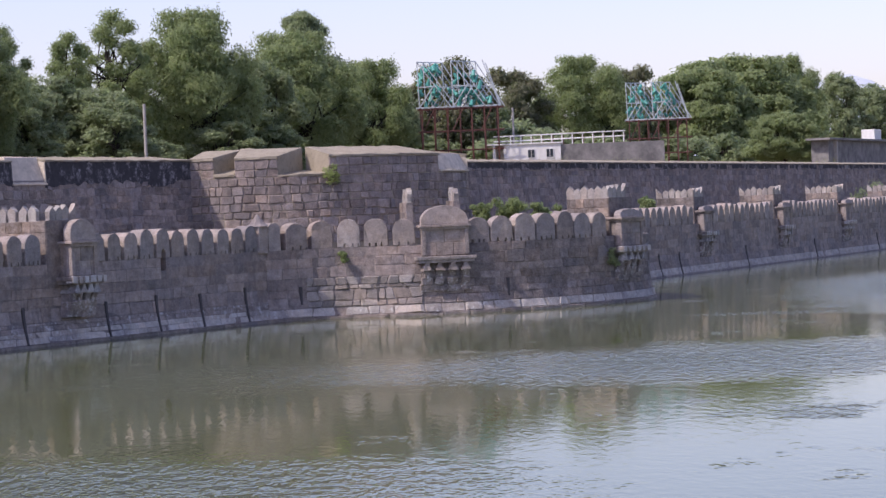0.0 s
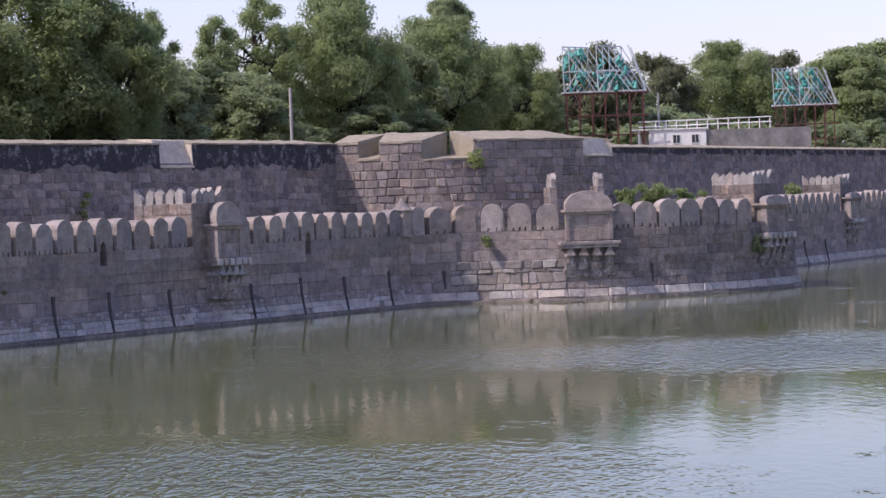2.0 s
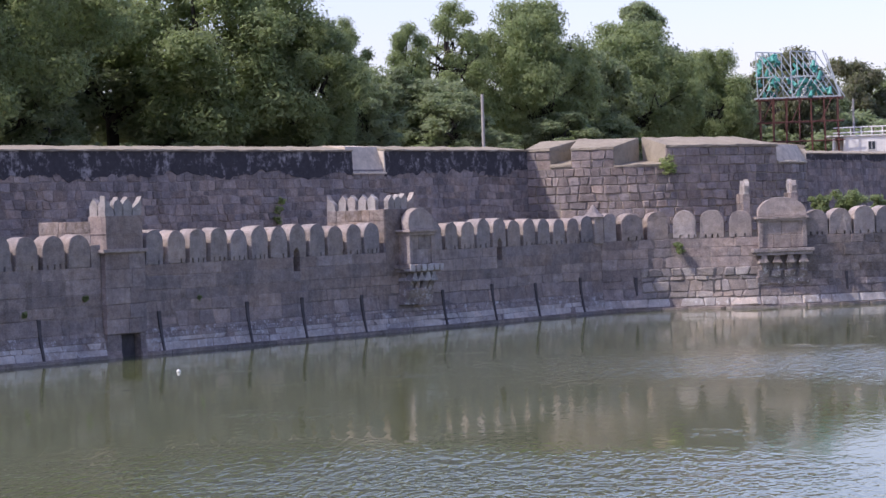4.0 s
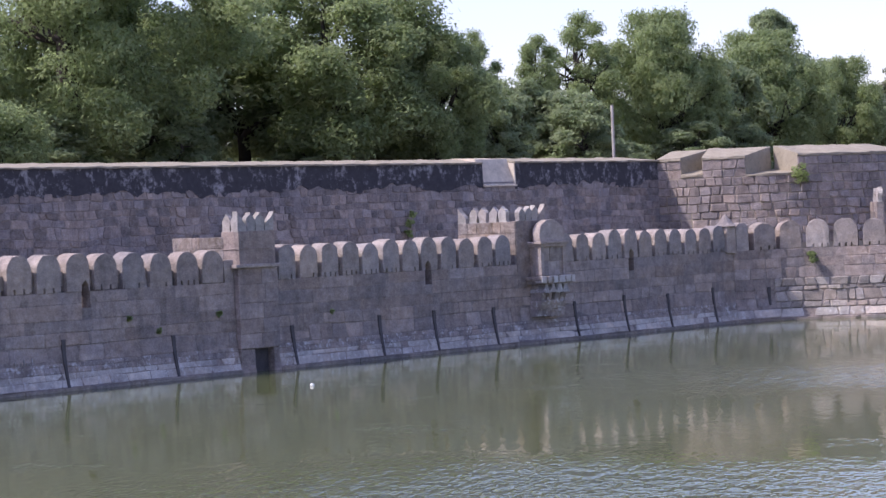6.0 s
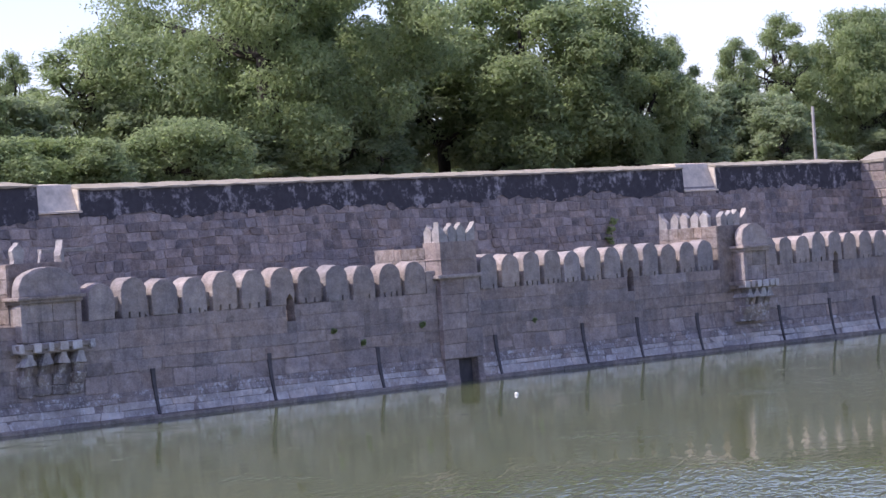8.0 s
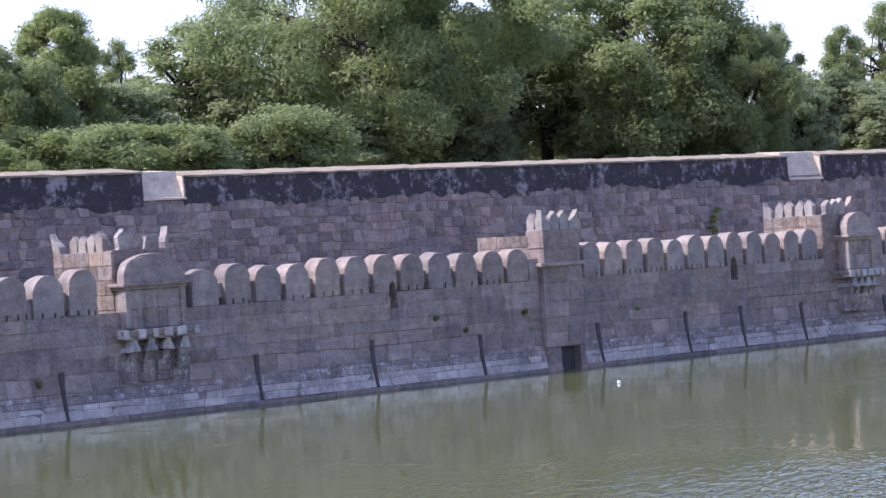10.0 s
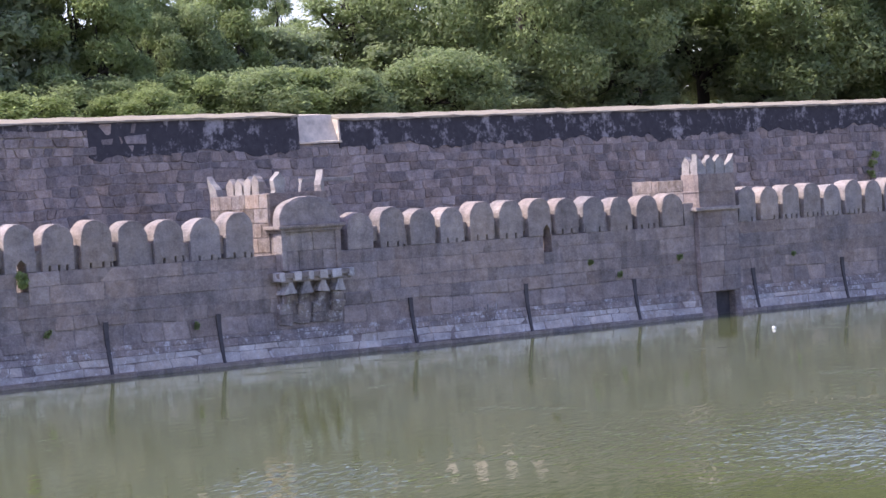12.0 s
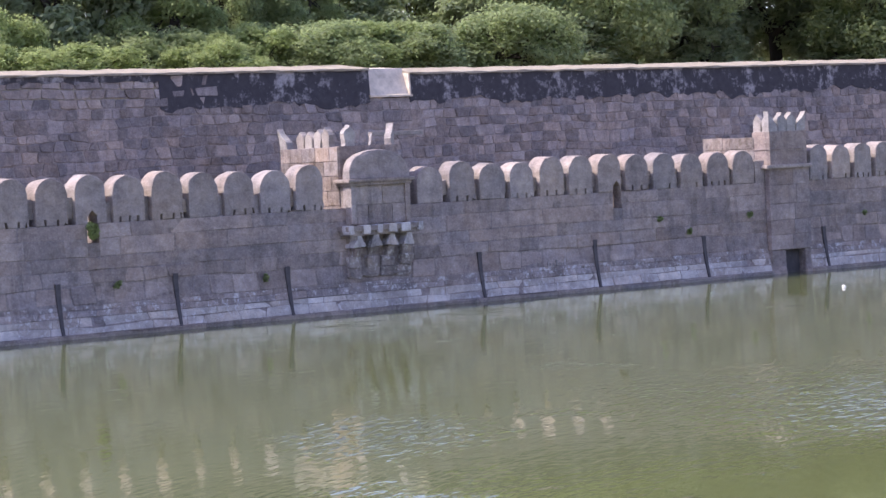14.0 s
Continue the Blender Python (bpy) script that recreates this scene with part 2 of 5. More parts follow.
M_RUST = painted("red_oxide_steel", (0.10, 0.042, 0.036), (0.15, 0.068, 0.055), 0.75)
M_TEAL = painted("teal_lamp_bodies", (0.05, 0.29, 0.24), (0.12, 0.42, 0.36), 0.45)
M_GLASS = painted("dark_window_glass", (0.02, 0.03, 0.045), (0.035, 0.05, 0.07), 0.08, 2.0, 0.5)
# the haze of the air is put into the hill's base colour
M_HILL = painted("hazy_hill", (0.52, 0.57, 0.64), (0.56, 0.61, 0.67), 1.0, 0.01, 0.0)


# ---------------------------------------------------------------- building blocks
def mesh_of(name, verts, faces, mat, smooth=False):
    me = bpy.data.meshes.new(name)
    me.from_pydata([tuple(v) for v in verts], [], faces)
    me.materials.append(mat)
    if smooth:
        for p in me.polygons:
            p.use_smooth = True
    me.update()
    return me


def fix(me):
    bm = bmesh.new()
    bm.from_mesh(me)
    bmesh.ops.recalc_face_normals(bm, faces=bm.faces)
    bm.to_mesh(me)
    bm.free()
    return me


def part(name, me, parent, label=""):
    ob = new(name, me)
    ob.parent = parent
    return tagged(ob, label)


def thing(name, label, category, group="", kind="", at=None):
    ob = new(name)
    if at is not None:
        ob.matrix_basis = at
    return tagged(ob, label, category, group, kind)


def box(x0, x1, y0, y1, z0, z1, bevel=0.0):
    bm = bmesh.new()
    bmesh.ops.create_cube(bm, size=1)
    bmesh.ops.scale(bm, vec=(x1 - x0, y1 - y0, z1 - z0), verts=bm.verts)
    bmesh.ops.translate(bm, vec=((x0 + x1) / 2, (y0 + y1) / 2, (z0 + z1) / 2), verts=bm.verts)
    if bevel:
        bmesh.ops.bevel(bm, geom=bm.edges[:], offset=bevel, segments=2, affect="EDGES", profile=0.6)
    return bm


def to_mesh(name, bm, mat, smooth=False):
    me = bpy.data.meshes.new(name)
    bmesh.ops.recalc_face_normals(bm, faces=bm.faces)
    bm.to_mesh(me)
    bm.free()
    me.materials.append(mat)
    for p in me.polygons:
        p.use_smooth = smooth
    return me


def join(*bms):
    out = bms[0]
    for b in bms[1:]:
        tmp = bpy.data.meshes.new("tmp")
        b.to_mesh(tmp)
        b.free()
        out.from_mesh(tmp)
        bpy.data.meshes.remove(tmp)
    return out


def extrude_outline(outline, y0, y1, bevel=0.0):
    """A slab from an outline in x and z, from y0 (front) to y1 (back)."""
    bm = bmesh.new()
    f = bm.faces.new([bm.verts.new((x, y0, z)) for x, z in outline])
    got = bmesh.ops.extrude_face_region(bm, geom=[f])
    bmesh.ops.translate(bm, vec=(0, y1 - y0, 0), verts=[g for g in got["geom"] if isinstance(g, bmesh.types.BMVert)])
    bmesh.ops.recalc_face_normals(bm, faces=bm.faces)
    if bevel:
        edges = [e for e in bm.edges if abs(e.verts[0].co.y - e.verts[1].co.y) < 1e-6]
        bmesh.ops.bevel(bm, geom=edges, offset=bevel, segments=2, affect="EDGES", profile=0.6)
    return bm


def worn(bm, amount, seed=0):
    """Chips and unevenness: shifts the vertices by a little noise."""
    for v in bm.verts:
        q = v.co * 3.1 + Vector((seed, seed * 1.7, 0))
        v.co += Vector((noise.noise(q), noise.noise(q + Vector((9, 0, 0))), noise.noise(q + Vector((0, 9, 0))))) * amount
    return bm


def bar(a, b, r, sides=5):
    """A round bar between two points, as vertices and faces."""
    a, b = Vector(a), Vector(b)
    turn = (b - a).to_track_quat("Z", "Y").to_matrix()
    vs = [p + turn @ Vector((r * math.cos(2 * math.pi * i / sides), r * math.sin(2 * math.pi * i / sides), 0)) for p in (a, b) for i in range(sides)]
    fs = [(i, (i + 1) % sides, sides + (i + 1) % sides, sides + i) for i in range(sides)]
    fs += [tuple(range(sides))[::-1], tuple(range(sides, 2 * sides))]
    return vs, fs


def bars_mesh(name, segments, r, mat, sides=5):
    verts, faces = [], []
    for a, b in segments:
        vs, fs = bar(a, b, r, sides)
        faces += [tuple(i + len(verts) for i in f) for f in fs]
        verts += vs
    return mesh_of(name, verts, faces, mat)


class Path:
    """A line in plan, smoothed; its outside lies to the right of the way along it."""

    def __init__(self, points, curve=0):
        p = [Vector(q) for q in points]
        if curve:
            out = []
            for i in range(len(p) - 1):
                a, b, c, d = p[max(i - 1, 0)], p[i], p[i + 1], p[min(i + 2, len(p) - 1)]
                for k in range(curve):
                    u = k / curve
                    out.append(0.5 * (2 * b + (c - a) * u + (2 * a - 5 * b + 4 * c - d) * u * u + (3 * b - a - 3 * c + d) * u ** 3))
            p = out + [p[-1]]
        self.p = p
        self.s = [0.0]
        for a, b in zip(p, p[1:]):
            self.s.append(self.s[-1] + (b - a).length)
        self.length = self.s[-1]

    def at(self, s):
        s = min(max(s, 0.0), self.length)
        i = 0
        while i < len(self.s) - 2 and self.s[i + 1] < s:
            i += 1
        u = (s - self.s[i]) / (self.s[i + 1] - self.s[i])
        return self.p[i].lerp(self.p[i + 1], u)

    def way(self, s):
        a, b = self.at(s - 0.4), self.at(s + 0.4)
        return (b - a).normalized()

    def spot(self, s, out=0.0, z=0.0):
        """x along the wall, y into it, z up."""
        q, w = self.at(s), self.way(s)
        n = Vector((w.y, -w.x))
        o = q + n * out
        return Matrix(((w.x, -n.x, 0, o.x), (w.y, -n.y, 0, o.y), (0, 0, 1, z), (0, 0, 0, 1)))

    def find(self, ratio):
        """The way along to the point whose x is ratio times its y."""
        best = min((abs(self.at(k * 0.1).x - ratio * self.at(k * 0.1).y), k * 0.1) for k in range(int(self.length * 10)))
        return best[1]


def sweep(name, path, s0, s1, section, mat, splay=(0, 0), rag=0.0):
    """A section (out, z) drawn along the path, closed at both ends; splay: how far the back of either end is drawn along."""
    stops = [s0] + [s for s in path.s if s0 + 0.05 < s < s1 - 0.05] + [s1]
    if rag:
        stops = sorted(stops + [s for s in np.arange(s0 + 0.35, s1 - 0.3, 0.42) if min(abs(s - q) for q in stops) > 0.12])
    verts, faces, m = [], [], len(section)
    for s in stops:
        f = path.spot(s)
        draw = splay[0] if s == s0 else splay[1] if s == s1 else 0
        verts += [f @ Vector((draw * min(1, max(0, -o) / 2.4), -o + rag * noise.noise(Vector((s * 1.9, k * 3.3, 1))), z + rag * noise.noise(Vector((s * 1.3, k * 2.1, 7))))) for k, (o, z) in enumerate(section)]
    for k in range(len(stops) - 1):
        for i in range(m):
            j = (i + 1) % m
            faces.append((k * m + i, k * m + j, (k + 1) * m + j, (k + 1) * m + i))
    faces += [tuple(range(m)), tuple(range((len(stops) - 1) * m, len(stops) * m))]
    return fix(mesh_of(name, verts, faces, mat))


def block_shape(rng, a, b, c, d, round_off, proud):
    """One stone with chopped corners and a raised front, from its four corners (x, z) going round; y = 0 is the wall's face."""
    ring = []
    corners = (a, b, c, d)
    size = min((b - a).length, (d - a).length)
    for k, q in enumerate(corners):
        before, after = corners[k - 1], corners[(k + 1) % 4]
        cut = size * round_off * rng.uniform(0.4, 1.3)
        ring += [q + (before - q).normalized() * cut, q + (after - q).normalized() * cut]
    mid = (a + b + c + d) / 4
    tilt, lean_z = rng.uniform(-0.5, 0.5) * proud, rng.uniform(-0.5, 0.5) * proud
    inset = min(0.32, 0.03 + 1.1 * proud / size)
    vs = [(p.x, 0.12, p.y) for p in ring] + [(p.x, 0.0, p.y) for p in ring]
    for p in ring:
        q = p.lerp(mid, inset * rng.uniform(0.7, 1.2))
        vs.append((q.x, -proud + tilt * (q.x - mid.x) / size + lean_z * (q.y - mid.y) / size, q.y))
    fs = []
    for e, f in ((0, 8), (8, 16)):
        fs += [(e + i, e + (i + 1) % 8, f + (i + 1) % 8, f + i) for i in range(8)]
    fs.append(tuple(range(16, 24)))
    return vs, fs


def masonry(wall, path, s0, s1, z0, z1, course, width, mat, mat_joined, batter, seed, single, wave=0.03, slant=0.04, round_off=0.06, proud=0.02, name="stone_block", holes=(), limit=300, gap=0.012, bond=(0.6, 0.8, 0.9, 1.0, 1.1, 1.3, 1.6)):
    """Uneven courses of stones on a wall. single(s): whether the stones there are parts of their own; the rest are one mesh."""
    rng = random.Random(seed)
    verts, faces, made = [], [], 0
    rows = max(1, round((z1 - z0) / course))
    edges = [z0] + [z0 + (z1 - z0) * (k + rng.uniform(-0.16, 0.16)) / rows for k in range(1, rows)] + [z1]

    def line(k, s):
        if k in (0, rows):
            return edges[k]
        return edges[k] + wave * (noise.noise(Vector((s * 0.22, k * 7.3, seed))) + 0.8 * noise.noise(Vector((s * 1.1, k * 3.1, seed + 5.0))))

    for row in range(rows):
        stops, s = [s0], s0
        while s < s1 - 0.05:
            w = width * rng.choice(bond)
            if s1 - s - w < 0.5 * width:
                w = s1 - s
            s += w
            stops.append(s)
        lean_of = [0.0] + [rng.uniform(-slant, slant) for _ in stops[1:-1]] + [0.0]
        zr = (edges[row] + edges[row + 1]) / 2
        lean_back = math.atan2(batter(edges[row]) - batter(edges[row + 1]), edges[row + 1] - edges[row])
        for k in range(len(stops) - 1):
            spans = [(stops[k], stops[k + 1], lean_of[k], lean_of[k + 1])]
            for h0, h1, hz0, hz1 in holes:
                if hz0 < zr < hz1:
                    spans = [q for p0, p1, l0, l1 in spans for q in ((p0, min(p1, h0), l0, l1 if p1 < h0 else 0.0), (max(p0, h1), p1, l0 if p0 > h1 else 0.0, l1)) if q[1] - q[0] > 0.08]
            for p0, p1, l0, l1 in spans:
                mid, g = (p0 + p1) / 2, gap * rng.uniform(0.3, 1.0) / 2
                za, zb, zc, zd = line(row, p0), line(row, p1), line(row + 1, p1), line(row + 1, p0)
                zm = (za + zb + zc + zd) / 4
                a, b = Vector((p0 - mid - l0 + g, za - zm + g)), Vector((p1 - mid - l1 - g, zb - zm + g))
                c, d = Vector((p1 - mid + l1 - g, zc - zm - g)), Vector((p0 - mid + l0 + g, zd - zm - g))
                vs, fs = block_shape(rng, a, b, c, d, round_off, proud * rng.uniform(0.5, 1.4))
                f = path.spot(mid, batter(zm) + rng.uniform(-0.5, 0.5) * proud, zm) @ Matrix.Rotation(-lean_back, 4, "X")
                if single(mid) and made < limit:
                    ob = new(name, mesh_of(name, vs, fs, mat))
                    ob.parent, ob.matrix_basis = wall, f
                    made += 1
                else:
                    faces += [tuple(i + len(verts) for i in q) for q in fs]
                    verts += [f @ Vector(v) for v in vs]
    if verts:
        part("far_stone_blocks", mesh_of("far_stone_blocks", verts, faces, mat_joined), wall)["kind"] = "stuff"


def none(s):
    return False


def every(s):
    return True


# ---------------------------------------------------------------- the plan of the fort
FACE = 64.42  # the lower wall's face, from the camera's bank
LOWER = Path([(18.0, FACE), (95.3, FACE)])
LOWER_BASTION = Path([(95.3, 64.42), (98.3, 62.4), (100.2, 58.9), (102.4, 56.4), (105.2, 54.5), (109.0, 53.2), (112.7, 52.9), (116.2, 54.0), (119.0, 57.2), (120.2, 61.5), (121.0, 65.2)], 6)
LOWER_FAR = Path([(121.0, 64.7), (142.7, 66.7), (206.0, 72.8), (262.0, 78.2)])
UPPER = Path([(16.0, 72.3), (100.35, 72.3)])
UPPER_BASTION = Path([(100.35, 72.3), (101.6, 69.0), (104.2, 66.2), (108.2, 64.4), (112.5, 63.9), (116.2, 64.9), (119.0, 68.0), (120.8, 72.5), (121.4, 75.4)], 6)
UPPER_FAR = Path([(121.4, 75.4), (150.0, 77.6), (240.0, 86.0), (300.0, 91.6)])
SILL, YARD, BERM = 3.42, 7.3, 2.4


def foot(z):
    """How far the foot of the lower wall stands out."""
    return 0.0 if z > 1.5 else 0.27 * ((1.5 - z) / 1.5) ** 1.5


# ---------------------------------------------------------------- ground and water
def flat(name, outline, z, mat, label, category, depth=0.4):
    n = len(outline)
    verts = [(x, y, z) for x, y in outline] + [(x, y, z - depth) for x, y in outline]
    faces = [tuple(range(n)), tuple(range(2 * n - 1, n - 1, -1))] + [(i, (i + 1) % n, n + (i + 1) % n, n + i) for i in range(n)]
    return tagged(new(name, fix(mesh_of(name, verts, faces, mat))), label, category, kind="structure")


flat("ground", [(-3500, -3500), (3500, -3500), (3500, 3500), (-3500, 3500)], -1.5, M_MUD, "bare earth ground under moat and fort", "ground")
flat("bank", [(-300, -300), (400, -300), (400, 1.2), (-300, 1.2)], 3.3, M_EARTH, "dry earth bank of the moat", "ground", 5.0)
flat("water", [(-300, 0.9), (420, 0.9), (420, 100), (200, 100), (121, 75), (96, 72), (-300, 72)], 0.0, M_WATER, "murky green moat water with light ripples", "water", 0.3)


def offset_line(path, out, step=2.0):
    return [tuple((path.spot(min(s, path.length), out) @ Vector((0, 0, 0))).xy) for s in np.arange(0, path.length + step * 0.5, step)]


berm_outline = [(-60, FACE + 0.5)] + offset_line(LOWER, -0.6) + offset_line(LOWER_BASTION, -0.7) + offset_line(LOWER_FAR, -0.6) + [(262, 130), (-60, 130)]
flat("berm", berm_outline, BERM, M_EARTH, "earth terrace between the two walls", "ground", 0.4)
yard_outline = [(-60, 75)] + offset_line(UPPER, -2.3) + offset_line(UPPER_BASTION, -2.4) + offset_line(UPPER_FAR, -2.3) + [(900, 150), (900, 700), (-300, 700), (-300, 75)]
flat("yard", yard_outline, YARD, M_EARTH, "dry earth yard inside the fort wall", "ground", 0.4)


# ---------------------------------------------------------------- the lower wall
SLOTS = [34.2, 55.0, 73.2, 87.1]  # loopholes, by x
GATE = (62.95, 64.0)  # the sluice under the tower


def lower_section(bottom=-1.4, top=SILL):
    sec = [(foot(max(bottom, 0)) + 0.0, bottom)]
    sec += [(foot(z), z) for z in (0.0, 0.3, 0.6, 0.9, 1.2, 1.5) if z > bottom and z < top]
    return sec + [(0.0, top), (-0.75, top), (-0.75, bottom)]


HOLES = [(q - 0.2 - 18, q + 0.2 - 18, 2.7, 4.0) for q in SLOTS] + [(GATE[0] - 0.75 - 18, GATE[1] + 0.28 - 18, -1.0, 4.0)]


wall_lower = thing("wall_lower", "long battlemented granite wall rising from the moat", "wall", kind="structure")
cuts = sorted([(q - 0.2 - 18, q + 0.2 - 18, 2.83, -1.4) for q in SLOTS] + [(GATE[0] - 18, GATE[1] - 18, SILL, 0.87)])
s = 0.0
for a, b, top, bottom in cuts:
    part("wall_core", sweep("wall_core", LOWER, s, a, lower_section(), M_MORTAR), wall_lower)
    part("wall_core", sweep("wall_core", LOWER, a, b, lower_section(bottom, top), M_MORTAR), wall_lower)
    s = b
part("wall_core", sweep("wall_core", LOWER, s, LOWER.length, lower_section(), M_MORTAR), wall_lower)
wall_bastion = thing("wall_bastion_lower", "rounded granite bastion wall standing in the moat", "wall", kind="structure")
part("wall_core", sweep("wall_core", LOWER_BASTION, 0, LOWER_BASTION.length, lower_section(), M_MORTAR), wall_bastion)
wall_far = thing("wall_lower_far", "far stretch of battlemented granite wall", "wall", kind="structure")
part("wall_core", sweep("wall_core", LOWER_FAR, 0, LOWER_FAR.length, lower_section(), M_LOWER_J), wall_far)


def arch(w, h, notches=(), peak=None, at=0.0):
    """The outline of a round-topped merlon, with small slits through its foot."""
    out = [(-w / 2, 0.0)]
    if peak:
        out += [(at - 0.17, 0), (at - 0.17, peak * 0.55), (at, peak), (at + 0.17, peak * 0.55), (at + 0.17, 0)]
    for x in notches:
        out += [(x - 0.035, 0), (x - 0.035, 0.17), (x + 0.035, 0.17), (x + 0.035, 0)]
    out.append((w / 2, 0.0))
    r = w / 2
    rise = min(r * 1.02, h * 0.6)
    for k in range(17):
        a = math.pi * k / 16
        out.append((r * math.cos(a), h - rise + rise * math.sin(a) ** 0.9 if 0 < k < 16 else h - rise))
    return out


MERLON_MESHES = {}


def merlon_mesh(width, height, style, at=0.0):
    at = max(-width / 2 + 0.2, min(width / 2 - 0.2, at))
    key = (round(width, 2), round(height, 2), style, round(at, 2))
    if key not in MERLON_MESHES:
        edge = width / 2 - 0.06
        notches = {0: (), 1: (-0.22, 0.2, edge), 2: (-0.3, 0.02, 0.3), 3: (), 4: (-edge, 0.25)}[style]
        bm = extrude_outline(arch(width, height, notches, 0.40 if style == 3 else None, at), -0.02, 0.68, 0.03)
        MERLON_MESHES[key] = to_mesh("merlon", worn(bm, 0.035, len(MERLON_MESHES) * 1.3), M_MERLON)
    return MERLON_MESHES[key]


def merlons(path, s0, s1, count, height, seed, wall, slots=(), fill=0.835, filled=True):
    rng = random.Random(seed)
    pitch = (s1 - s0) / count
    for k in range(count):
        mid = s0 + (k + 0.5) * pitch
        hole = [q - path.at(mid).x for q in slots if abs(path.at(mid).x - q) < pitch / 2]
        me = merlon_mesh(round(pitch * fill, 2) - rng.choice((0.05, 0.02, 0.0)), height + rng.choice((-0.06, 0.0, 0.06)), 3 if hole else rng.choice((0, 1, 1, 2, 4)), hole[0] if hole else 0.0)
        ob = new("merlon", me)
        ob.parent = wall
        ob.matrix_basis = path.spot(mid + rng.uniform(-0.03, 0.03), rng.uniform(-0.02, 0.02), SILL + rng.uniform(-0.02, 0.01)) @ pose(0, 0, 0, rng.uniform(-1, 1), rng.uniform(-1.2, 1.2), rng.uniform(-1.5, 1.5))
        # added block, so the gap shows a lit tone rather than black
        if filled and k:
            h = height * rng.uniform(0.40, 0.58)
            fill_in = worn(box(-0.15, 0.15, 0.16, 0.6, rng.choice((-0.02, 0.16, 0.22)), h, 0.03), 0.06, k + seed * 9)
            part("rubble_infill", to_mesh("rubble_infill", fill_in, M_INFILL), wall).matrix_basis = path.spot(s0 + k * pitch, 0, SILL)


merlons(LOWER, 20.35 - 18, 42.7 - 18, 17, 1.42, 1, wall_lower, SLOTS[:1])
merlons(LOWER, 46.2 - 18, 61.8 - 18, 12, 1.29, 2, wall_lower, SLOTS[1:2])
merlons(LOWER, 64.45 - 18, 78.6 - 18, 12, 1.27, 3, wall_lower, SLOTS[2:3])
merlons(LOWER, 81.8 - 18, 94.7 - 18, 11, 1.25, 4, wall_lower, SLOTS[3:])


def ratio(px):
    """x over y of the upright plane of sight at a bearing on the bastion."""
    return math.tan(radians(60.195) + math.atan((px - 784) / 4236.0))


LB = lambda px: LOWER_BASTION.find(ratio(px))
merlons(LOWER_BASTION, LB(474), LB(500), 1, 1.38, 12, wall_bastion)
merlons(LOWER_BASTION, LB(503), LB(738), 5, 1.30, 5, wall_bastion, (), 0.86, False)
merlons(LOWER_BASTION, LB(826), LB(1075), 7, 1.30, 6, wall_bastion, (), 0.92, False)


def far_x(x):
    return min((abs(LOWER_FAR.at(k * 0.25).x - x), k * 0.25) for k in range(int(LOWER_FAR.length * 4)))[1]


for a, b, n, seed in ((124.0, 153.6, 23, 7), (158.2, 173.2, 12, 8), (177.4, 192.2, 12, 9), (196.4, 214.0, 14, 10), (217.0, 258.0, 30, 11)):
    merlons(LOWER_FAR, far_x(a), far_x(b), n, 1.3, seed, wall_far)


# ---------------------------------------------------------------- bartizans and towers on the lower wall
def tooth_outline(w, h):
    return [(-w * 0.47, 0), (w * 0.47, 0), (w * 0.42, h * 0.12), (w * 0.5, h * 0.60), (w * 0.34, h * 0.76), (w * 0.12, h * 0.86), (0, h), (-w * 0.12, h * 0.86), (-w * 0.34, h * 0.76), (-w * 0.5, h * 0.60), (-w * 0.42, h * 0.12)]


def horn_outline(w, h, side):
    """A corner stone whose outer edge rises to a sharp horn."""
    out = [(-0.5, 0), (0.5, 0), (0.46, 0.38), (0.22, 0.55), (-0.12, 0.70), (-0.36, 0.90), (-0.56, 1.12), (-0.52, 0.6)]
    return [(side * x * w, z * h) for x, z in out][::1 if side > 0 else -1]


def tooth(parent, x, y, z, turn=0, w=0.46, h=0.64, lean=0, horn=0):
    shape = horn_outline(w, h, horn) if horn else tooth_outline(w, h * (1 + 0.12 * math.sin(x * 41 + y * 23)))
    me = to_mesh("tooth", worn(extrude_outline(shape, -0.12, 0.12, 0.015), 0.03, x + y), M_TOOTH)
    part("battlement_tooth", me, parent, "pale horn-shaped corner stone" if horn else "pale leaf-shaped battlement stone").matrix_basis = pose(x, y, z, lean + 3 * math.sin(x * 31 + y * 17), 3 * math.sin(x * 13 + y * 29), turn)


